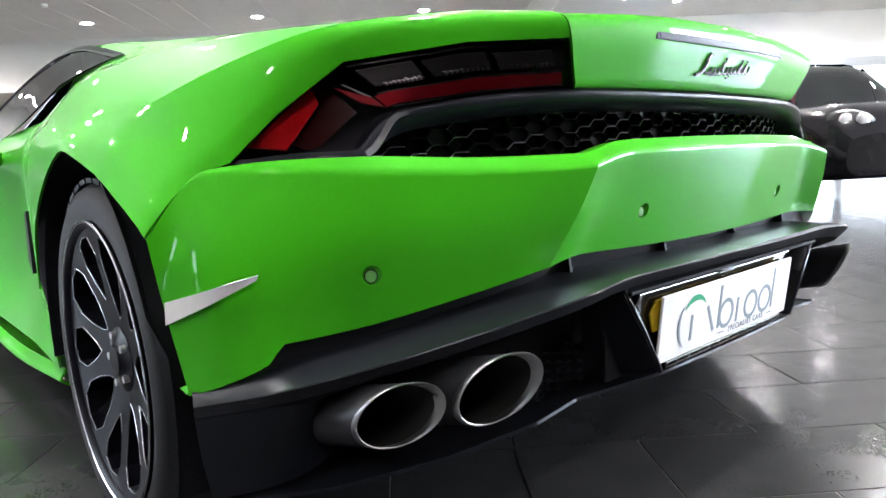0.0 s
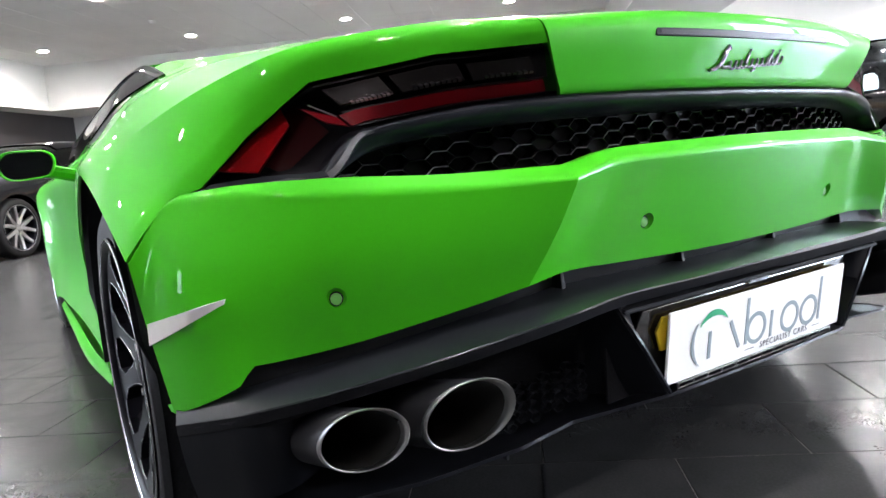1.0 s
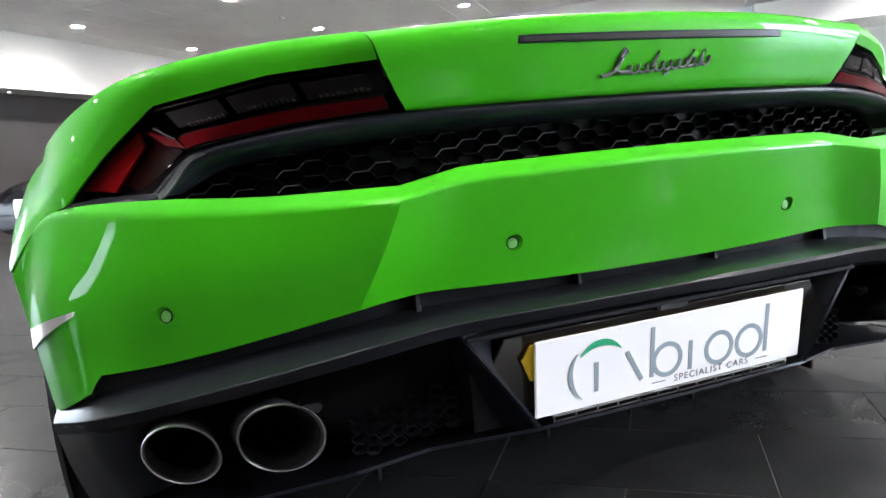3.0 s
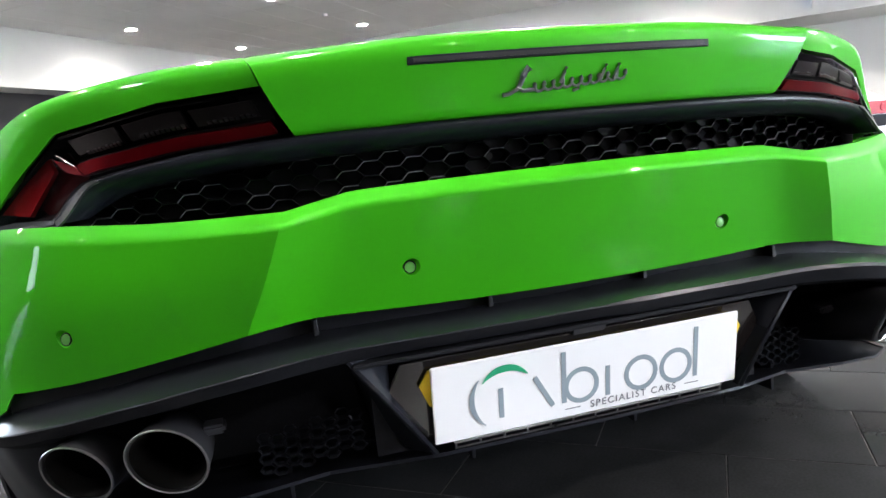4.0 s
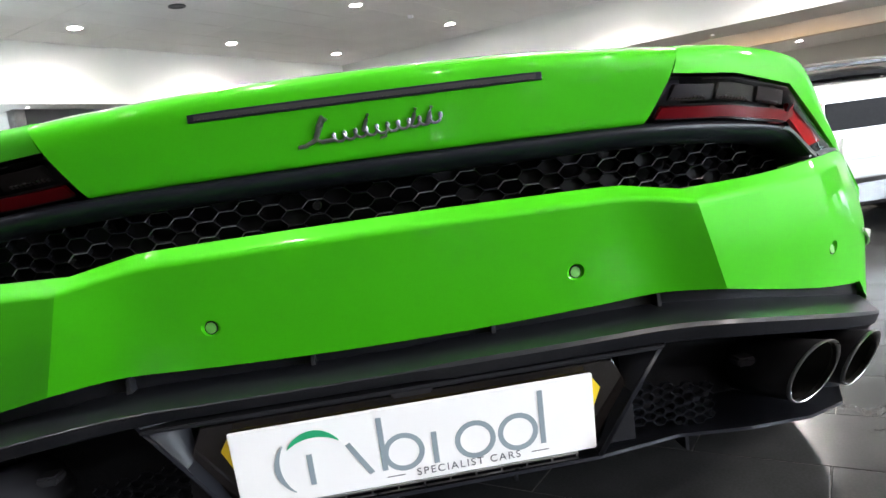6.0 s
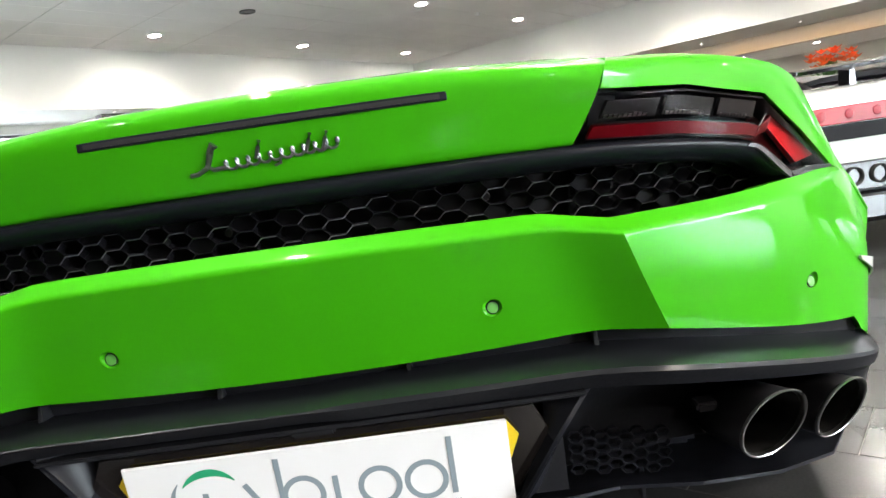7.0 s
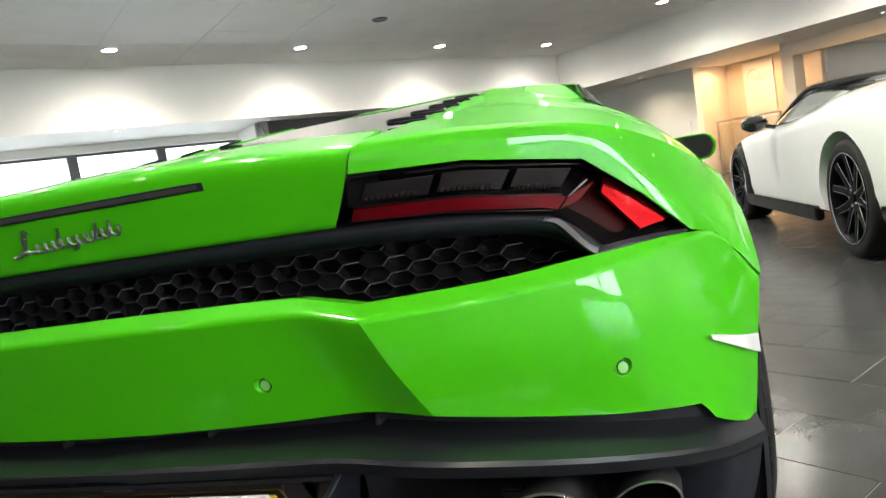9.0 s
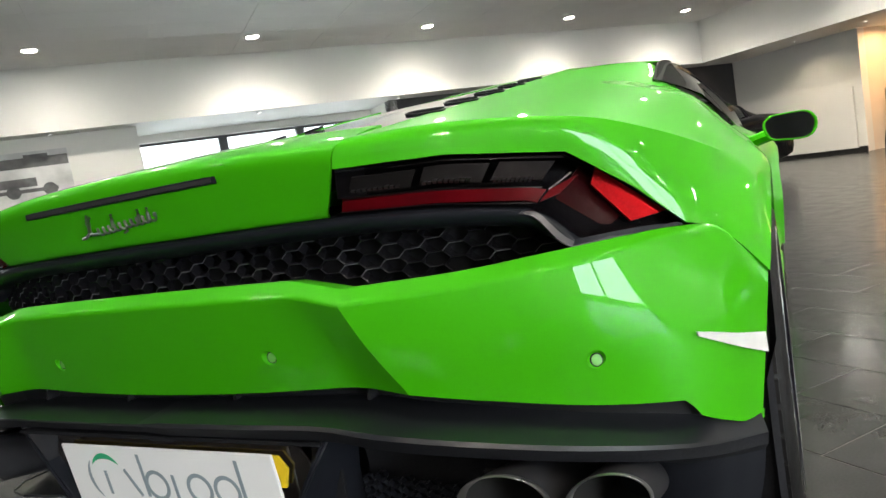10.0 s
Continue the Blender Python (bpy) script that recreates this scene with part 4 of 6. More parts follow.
# parking sensors sunk into round dimples of the bumper
holes = []
for x, y, z, turn, lean in ((-0.264, 0.0, 0.575, -6, 17), (0.264, 0.0, 0.575, 6, 17), (-0.749, 0.104, 0.527, -30, 6), (0.749, 0.104, 0.527, 30, 6)):
    m = Matrix.Translation((x, y, z)) @ Matrix.Rotation(radians(turn), 4, "Z") @ Matrix.Rotation(radians(lean), 4, "X")
    out = math.copysign(0.0015, x)

    def circle(r, deep, shift=1.0):
        pts = [(r * math.cos(2 * math.pi * k / 28) + out * shift, r * math.sin(2 * math.pi * k / 28) - 0.0025 * shift) for k in range(28)]
        return [m @ Vector((px, deep + (0.27 * pz if shift else 0.0), pz)) for px, pz in pts]
    bm = bmesh.new()
    lathe(bm, [(-0.02, 0.0), (-0.02, 0.0135), (0.02, 0.0135), (0.02, 0.0)], 28, "Y")
    bmesh.ops.transform(bm, matrix=m, verts=bm.verts)
    holes.append(bm)
    bm = bmesh.new()
    skin(bm, [circle(0.0137, 0.0016, 0), circle(0.0118, 0.0048, 0.6), circle(0.0096, 0.0062), circle(0.0092, 0.012)], close=True)
    s = part("parking_sensor", bm, GREEN, car, "round parking sensor sunk in a green dimple", 50)
    bm = bmesh.new()
    skin(bm, [circle(0.0093, 0.0075), circle(0.0091, 0.0054), circle(0.0080, 0.0054), circle(0.0079, 0.0075)], close=True)
    part("sensor_ring", bm, MATT, s, "dark rubber ring", 40)
    bm = bmesh.new()
    vs = skin(bm, [circle(0.0078, 0.0075), circle(0.0076, 0.0050), circle(0.0066, 0.0046)], close=True)
    bm.faces.new(vs[-1])
    part("sensor_cap", bm, SENSOR, s, "pale green sensor cap", 40)
subtract(bumper, holes, 19)

# side marker lenses at the bumper ends
both("side_marker", sheet([
    [(0.872, 0.187, 0.537), (0.912, 0.222, 0.524), (0.953, 0.308, 0.500)],
    [(0.874, 0.188, 0.5305), (0.920, 0.236, 0.500), (0.954, 0.310, 0.468)],
], 5, 3), CLEAR_MARK, "pale frosted side marker", 0.004)

# ---- diffuser ----
dif = part("diffuser", bmesh.new(), LEDGE, car, "satin black rear diffuser")
ledge_top = [
    [(0, 0.075, 0.488), (0.25, 0.080, 0.488), (0.395, 0.090, 0.487), (0.50, 0.095, 0.480), (0.70, 0.150, 0.444), (0.86, 0.220, 0.408), (0.925, 0.300, 0.372)],
    [(0, 0.030, 0.490), (0.25, 0.036, 0.490), (0.395, 0.046, 0.489), (0.50, 0.054, 0.482), (0.70, 0.105, 0.446), (0.86, 0.190, 0.408), (0.932, 0.296, 0.374)],
    [(0, -0.062, 0.487), (0.25, -0.060, 0.487), (0.390, -0.052, 0.487), (0.50, -0.070, 0.481), (0.70, 0.018, 0.436), (0.86, 0.140, 0.390), (0.938, 0.280, 0.356)],
]
ledge_under = [
    [(0, -0.0635, 0.4848), (0.25, -0.0615, 0.4848), (0.390, -0.0535, 0.4848), (0.50, -0.0715, 0.4788), (0.70, 0.0165, 0.4335), (0.86, 0.1387, 0.3878), (0.9385, 0.279, 0.3540)],
    [(0, -0.046, 0.466), (0.25, -0.044, 0.466), (0.388, -0.036, 0.464), (0.50, -0.050, 0.456), (0.70, 0.036, 0.412), (0.86, 0.150, 0.369), (0.937, 0.280, 0.338)],
    [(0, -0.015, 0.455), (0.25, -0.012, 0.455), (0.385, 0.00, 0.452), (0.50, 0.00, 0.440), (0.68, 0.085, 0.405), (0.85, 0.170, 0.350), (0.928, 0.292, 0.315)],
    [(0, 0.03, 0.452), (0.25, 0.03, 0.452), (0.385, 0.045, 0.450), (0.50, 0.13, 0.435), (0.66, 0.20, 0.420), (0.82, 0.26, 0.37), (0.905, 0.34, 0.33)],
]
ledge = [poly(r, 4) for r in ledge_top + ledge_under]
for r in ledge:
    for _ in range(3):
        r[1:-1] = [Vector(a) * 0.25 + Vector(b) * 0.5 + Vector(c) * 0.25 for a, b, c in zip(r, r[1:], r[2:])]
bm = bmesh.new()
skin(bm, ledge)
skin(bm, ledge, mirror=True)
across = len(ledge[0]) - 1
for k, f in enumerate(bm.faces):
    # smooth top and edge, matt underside
    f.material_index = 1 if k % (across * (len(ledge) - 1)) >= across * 3 else 0
weld(bm)
dif.data.materials.append(MATT)
bm.to_mesh(dif.data)
bm.free()
for f in dif.data.polygons:
    f.use_smooth = True
dif.data.set_sharp_from_angle(angle=radians(26))
thick(dif, 0.004)


def dif_part(name, rows, mat, label="", t=0.005, mirrored=True, smooth=30, offset=-1):
    for flip in ((False, True) if mirrored else (False,)):
        bm = bmesh.new()
        skin(bm, rows, mirror=flip)
        ob = part(name, weld(bm), mat, dif, label, smooth)
        if t:
            thick(ob, t, offset)


# recess behind the exhausts, cheeks beside them and the thin lower lip
dif_part("recess", sheet([
    [(0.36, 0.05, 0.462), (0.50, 0.135, 0.448), (0.66, 0.205, 0.425), (0.84, 0.27, 0.372)],
    [(0.35, 0.09, 0.37), (0.50, 0.17, 0.37), (0.66, 0.24, 0.34), (0.84, 0.31, 0.30)],
    [(0.33, 0.10, 0.29), (0.50, 0.17, 0.28), (0.66, 0.24, 0.25), (0.84, 0.32, 0.21)],
], 4, 4), MATT, "matt black recess")
dif_part("cheek", sheet([
    [(0.938, 0.281, 0.346), (0.905, 0.222, 0.362), (0.868, 0.168, 0.376), (0.815, 0.138, 0.392), (0.750, 0.168, 0.408), (0.690, 0.205, 0.415)],
    [(0.928, 0.296, 0.275), (0.895, 0.250, 0.288), (0.858, 0.210, 0.300), (0.805, 0.190, 0.318), (0.745, 0.214, 0.335), (0.690, 0.240, 0.345)],
    [(0.910, 0.316, 0.196), (0.872, 0.276, 0.206), (0.835, 0.244, 0.218), (0.790, 0.226, 0.232), (0.735, 0.238, 0.248), (0.690, 0.255, 0.260)],
], 5, 5), SATIN, "satin black cheek beside the exhausts", smooth=60)
dif_part("lower_lip", [poly(r, 4) for r in [
    [(0, -0.030, 0.300), (0.258, -0.026, 0.300), (0.413, 0.036, 0.281), (0.528, 0.020, 0.280), (0.66, 0.07, 0.255), (0.79, 0.165, 0.224), (0.90, 0.325, 0.185)],
    [(0, -0.031, 0.297), (0.258, -0.027, 0.297), (0.413, 0.035, 0.278), (0.528, 0.019, 0.277), (0.66, 0.069, 0.252), (0.79, 0.164, 0.221), (0.90, 0.325, 0.182)],
    [(0, 0.15, 0.245), (0.258, 0.15, 0.245), (0.413, 0.18, 0.235), (0.528, 0.19, 0.23), (0.66, 0.22, 0.22), (0.79, 0.28, 0.20), (0.88, 0.36, 0.178)],
    [(0, 0.40, 0.19), (0.258, 0.40, 0.19), (0.413, 0.40, 0.19), (0.528, 0.40, 0.19), (0.66, 0.42, 0.185), (0.79, 0.45, 0.18), (0.86, 0.48, 0.175)],
]], SATIN, "satin black lower lip with a thin bright edge", 0.0025)
# middle panel: gloss hexagon, slanted facets and the top of the plate recess
dif_part("facet", [poly(r, 3) for r in [
    [(0.376, -0.036, 0.462), (0.345, -0.022, 0.462), (0.315, -0.004, 0.462)],
    [(0.322, -0.036, 0.390), (0.318, -0.022, 0.392), (0.314, 0.002, 0.396)],
    [(0.262, -0.032, 0.303), (0.262, -0.024, 0.303), (0.262, -0.012, 0.303)],
]], SATIN, "slanted black facet beside the plate")
dif_part("flank_panel", [poly(r, 3) for r in [
    [(0.378, -0.037, 0.463), (0.372, 0.05, 0.463)],
    [(0.324, -0.037, 0.390), (0.345, 0.07, 0.37)],
    [(0.263, -0.033, 0.302), (0.33, 0.09, 0.29)],
]], SATIN, "black side of the plate recess")
bm = bmesh.new()
prism(bm, [(-0.300, 0.440), (0.300, 0.440), (0.322, 0.396), (0.262, 0.305), (-0.262, 0.305), (-0.322, 0.396)], 0.006, Matrix.Translation((0, -0.007, 0)) @ Matrix.Translation((0, 0, 0.37)) @ Matrix.Rotation(radians(6), 4, "X") @ Matrix.Translation((0, 0, -0.37)))
rounded(part("gloss_panel", bm, PANEL, dif, "gloss black hexagonal plate mount"), 0.002)
part("recess_top", boxes((-0.37, 0.37, -0.045, 0.03, 0.452, 0.458), bevel=0.002), MATT, dif, "gloss black top of the plate recess")
part("recess_back", boxes((-0.34, 0.34, 0.028, 0.034, 0.29, 0.455)), MATT, dif)
bm = bmesh.new()
box(bm, -0.030, 0.030, -0.02, 0.012, 0.436, 0.449, 0.003)
part("plate_light", bm, LAMP_GREY, dif, "small number plate lamp")
# honeycomb meshes beside the exhausts
for s in (1, -1):
    bm = bmesh.new()
    for i in range(8):
        for j in range(4):
            x, z = 0.362 + 0.020 * i, 0.300 + 0.0165 * (j + 0.5 * (i % 2)) - 0.04 * (i / 8)
            y = 0.062 + 0.3 * (x - 0.362)
            ring = [(-0.0128, 0), (-0.0065, -0.0078), (0.0065, -0.0078), (0.0128, 0), (0.0065, 0.0078), (-0.0065, 0.0078)]
            skin(bm, [[(s * (x + px * k), y + d, z + pz * k) for px, pz in ring] for k, d in ((1, 0.002), (0.95, 0), (0.86, 0), (0.8, 0.012))], close=True)
    part("mesh_insert", bm, SATIN, dif, "black honeycomb insert")
# grey strip closing the slot between the bumper and the ledge
strip_top = [Vector((x, middle_y(x, 0.51) + 0.030, 0.516 + 0.05 * x * x)) for x in np.linspace(0, 0.40, 9)] + [p + Vector((0, 0.012 + 0.030 * max(0.0, 1 - (p.x - 0.50) / 0.2), 0.006)) for p in spline([side_point(c, 0.0) for c in SIDE[:4]], 6)]
ledge_line = spline(ledge_top[1], 8)
dif_part("slot_strip", [strip_top, [Vector((p.x, p.y + 0.008, float(np.interp(p.x, [q.x for q in ledge_line], [q.z for q in ledge_line])) - 0.004)) for p in strip_top]], FIN_GREY, "dark grey strip in the slot under the bumper", 0.003)
# four small fins in the slot under the bumper
for x, y in ((-0.406, 0.062), (-0.137, 0.052), (0.137, 0.052), (0.406, 0.062)):
    bm = bmesh.new()
    v = [bm.verts.new(p) for p in ((x - 0.004, y - 0.020, 0.487), (x + 0.004, y - 0.020, 0.487), (x + 0.004, y + 0.03, 0.487), (x - 0.004, y + 0.03, 0.487), (x - 0.003, y - 0.016, 0.511), (x + 0.003, y - 0.016, 0.511), (x + 0.004, y + 0.03, 0.511), (x - 0.004, y + 0.03, 0.511))]
    for q in ((0, 1, 2, 3), (4, 5, 6, 7), (0, 1, 5, 4), (1, 2, 6, 5), (2, 3, 7, 6), (3, 0, 4, 7)):
        bm.faces.new([v[k] for k in q])
    rounded(part("fin", bm, FIN_GREY, dif, "small grey fin"), 0.0012)
# hanging fins under the lip
for x in (-0.47, -0.16, 0.16, 0.47):
    bm = bmesh.new()
    prism(bm, [(-0.004, 0.0), (0.004, 0.0), (0.003, -0.06), (-0.003, -0.06)], 0.12, Matrix.Translation((x, 0.13, 0.262)))
    rounded(part("keel", bm, MATT, dif, "black keel under the diffuser"), 0.001)

# exhaust pipes: oval tips cut on the slant
for s in (1, -1):
    for cx, cy, cz, rx, rz, cut in ((0.626, 0.000, 0.360, 0.0545, 0.0580, 0.42), (0.752, 0.060, 0.344, 0.0500, 0.0520, 0.58)):
        e = part("exhaust_pipe", bmesh.new(), PIPE, car, "satin steel oval exhaust pipe")

        def ring(k, back):
            out = []
            for i in range(44):
                a = 2 * math.pi * i / 44
                px, pz = rx * k * math.cos(a), rz * k * math.sin(a)
                out.append((s * (cx + px) + s * 0.04 * back, cy - 0.52 * pz + cut * px + back, cz + pz - 0.24 * back))
            return out
        bm = bmesh.new()
        skin(bm, [ring(0.93, 0.30), ring(1.0, 0.12), ring(1.0, 0.006), ring(0.995, 0.0)], close=True)
        bm.to_mesh(e.data)
        bm.free()
        bm = bmesh.new()
        skin(bm, [ring(1.0, 0.006), ring(1.02, 0.002), ring(1.02, -0.003), ring(0.995, -0.006), ring(0.955, -0.004), ring(0.94, 0.004), ring(0.935, 0.03)], close=True)
        part("rolled_rim", bm, STEEL, e, "bright rolled rim", 60)
        bm = bmesh.new()
        vs = skin(bm, [ring(0.937, 0.012), ring(0.90, 0.10), ring(0.80, 0.22)], close=True)
        bm.faces.new(vs[-1])
        part("bore", bm, SOOT, e, "sooty black bore", 60)
        for f in e.data.polygons:
            f.use_smooth = True
    bm = bmesh.new()
    box(bm, min(s * 0.554, s * 0.588), max(s * 0.554, s * 0.588), 0.090, 0.125, 0.350, 0.365, 0.004)
    part("exhaust_bracket", bm, PIPE, car, "small steel exhaust bracket")

# ---- plate on the back ----
TILT = Matrix.Translation((0, -0.0275, 0.3705)) @ Matrix.Rotation(radians(7.0), 4, "X")


def plate_arc(m, cx, cz, radius, a0, a1, w0, w1, mat, parent, name, label):
    """A crescent stroke: an arc of a circle that grows thin towards its ends."""
    bm = bmesh.new()
    n = 24
    rows = []
    for k in range(n + 1):
        a = radians(a0 + (a1 - a0) * k / n)
        w = w0 + (w1 - w0) * math.sin(math.pi * k / n)
        rows.append([(cx + (radius + d) * math.cos(a), y, cz + (radius + d) * math.sin(a)) for d, y in ((-w / 2, 0), (w / 2, 0), (w / 2, -0.0006), (-w / 2, -0.0006))])
    vs = skin(bm, rows, close=True)
    bm.faces.new(vs[0])
    bm.faces.new(vs[-1])
    bmesh.ops.transform(bm, matrix=m, verts=bm.verts)
    return part(name, bm, mat, parent, label)


def lettering(text, size, m, mat, parent, name, label, space=1.0):
    cu = bpy.data.curves.new(name, "FONT")
    cu.body, cu.size, cu.align_x, cu.align_y, cu.extrude, cu.space_character = text, size, "CENTER", "CENTER", 0.0002, space
    tmp = new("tmp", cu)
    data = bpy.data.meshes.new_from_object(tmp)
    bpy.data.objects.remove(tmp)
    data.materials.append(mat)
    data.transform(m @ Matrix.Rotation(radians(90), 4, "X"))
    ob = new(name, data)
    ob.parent = parent
    ob["label"] = label
    return ob


def show_plate(m):
    p = thing("show_plate", "white show plate with a plain printed mark", "plate", "show plates", m)
    bm = bmesh.new()
    box(bm, -0.261, 0.261, 0, 0.005, -0.061, 0.061, 0.0015)
    part("board", bm, PLATE_WHITE, p)
    # printed mark as plain shapes: crescents and bars
    up = Matrix.Translation((0, -0.0008, 0))
    plate_arc(up, -0.150, -0.004, 0.052, 140, 232, 0.0012, 0.008, LOGO_GREY, p, "crescent", "grey crescent")
    plate_arc(up, -0.147, -0.006, 0.047, 42, 142, 0.0012, 0.011, LOGO_GREEN, p, "crescent", "green crescent")
    return p


plate = show_plate(TILT)
W5 = 0.0078


def bar(x0, z0, x1, z1, w=W5):
    d = Vector((x1 - x0, 0, z1 - z0))
    u = d.normalized()
    nrm = Vector((-u.z, 0, u.x)) * w / 2
    bm = bmesh.new()
    a, b = Vector((x0, -0.0008, z0)), Vector((x1, -0.0008, z1))
    front = [bm.verts.new(q) for q in (a + nrm, b + nrm, b - nrm, a - nrm)]
    back = [bm.verts.new(q + Vector((0, 0.0006, 0))) for q in (a + nrm, b + nrm, b - nrm, a - nrm)]
    bm.faces.new(front)
    bm.faces.new(back[::-1])
    for i in range(4):
        bm.faces.new((front[i], back[i], back[(i + 1) % 4], front[(i + 1) % 4]))
    return part("printed_bar", bm, LOGO_GREY, plate, "plain grey printed bar")


FLAT = Matrix.Identity(4)
# a row of plain bars and rings in place of the printed mark
bar(-0.156, -0.038, -0.156, 0.010)
bar(-0.101, 0.016, -0.072, -0.036)
bar(-0.053, 0.048, -0.053, -0.036)
bar(0.022, -0.038, 0.022, 0.012)
bar(0.181, 0.048, 0.181, -0.037)
for x in (-0.0235, 0.081, 0.1445):
    plate_arc(FLAT, x, -0.0115, 0.0262, 0, 360, 0.0078, 0.0078, LOGO_GREY, plate, "printed_ring", "plain grey printed ring")
lettering("SPECIALIST CARS", 0.0165, Matrix.Translation((0.068, -0.0009, -0.0475)), INK, plate, "lettering", "small dark grey lettering", 1.25)
for x0, x1 in ((-0.052, -0.026), (0.162, 0.188)):
    part("printed_dash", boxes((x0, x1, -0.0010, -0.0004, -0.0480, -0.0468)), INK, plate, "thin grey dash")
yel = thing("yellow_plate", "yellow plate half hidden behind the white plate", "plate", m=TILT @ pose(0, 0.012, 0))
bm = bmesh.new()
prism(bm, [(-0.262, 0.052), (0.262, 0.052), (0.276, 0.030), (0.262, -0.004), (-0.262, -0.004), (-0.276, 0.030)], 0.004)
part("board", bm, PLATE_YELLOW, yel)
# clear holder with little ribs along the lower edge of the plate
hold = thing("plate_holder", "clear ribbed strip under the white plate", "plate holder", m=TILT)
part("strip", boxes((-0.232, 0.232, -0.002, 0.0, -0.072, -0.0695), (-0.232, 0.232, -0.002, 0.010, -0.0640, -0.0615)), STEEL, hold)
for i in range(13):
    x = -0.230 + 0.0383 * i
    part("rib", boxes((x - 0.0012, x + 0.0012, -0.002, 0.002, -0.0695, -0.0640)), STEEL, hold)


# ---- wheels ----
def y_spoke(w, o, m, rim, base, half, mat, edge_mat):
    """One broad Y-shaped spoke with a kite-shaped hole, between two larger kite-shaped gaps."""
    def at(r, deg, deep=0.0):
        a = radians(base + deg)
        dish = 0.040 - 0.036 * (r / 0.268) ** 1.5
        return o + Vector((m(dish + deep), r * math.sin(a), r * math.cos(a)))
    k = rim / 0.268
    gap = [(0.086, 0.0), (0.105, 9.0), (0.150, 14.5), (0.205, 15.0), (0.240, 10.0), (0.247, 0.0)]
    hole = [(0.120, 0.0), (0.150, 7.5), (0.205, 12.0), (0.240, 8.5), (0.247, 0.0)]
    ring = [(r * k, -half + d) for r, d in gap] + [(rim - 0.012, -half + 2 * half * i / 8) for i in range(9)] + [(r * k, half - d) for r, d in gap[::-1]] + [(0.050, half), (0.050, 0), (0.050, -half)]
    kite = [(r * k, d) for r, d in hole] + [(r * k, -d) for r, d in hole[-2:0:-1]]
    bm = bmesh.new()
    edges = []
    for loop in (ring, kite):
        vs = [bm.verts.new(at(r, d)) for r, d in loop]
        edges += [bm.edges.new((vs[i], vs[(i + 1) % len(vs)])) for i in range(len(vs))]
    bmesh.ops.triangle_fill(bm, use_beauty=True, edges=edges)
    ext = bmesh.ops.extrude_face_region(bm, geom=bm.faces[:])
    for v in ext["geom"]:
        if isinstance(v, bmesh.types.BMVert):
            v.co.x += m(0.038) - m(0.0)
    sp = part("spoke", bm, mat, w, "", 30)
    bm = bmesh.new()
    tube(bm, [at(r, d, -0.0002) for r, d in kite + kite[:1]], 0.0014, 5)
    tube(bm, [at(r * k, -half + d, -0.0002) for r, d in gap], 0.0014, 5)
    tube(bm, [at(r * k, half - d, -0.0002) for r, d in gap], 0.0014, 5)
    part("spoke_edge", bm, edge_mat, sp, "bright machined edge")


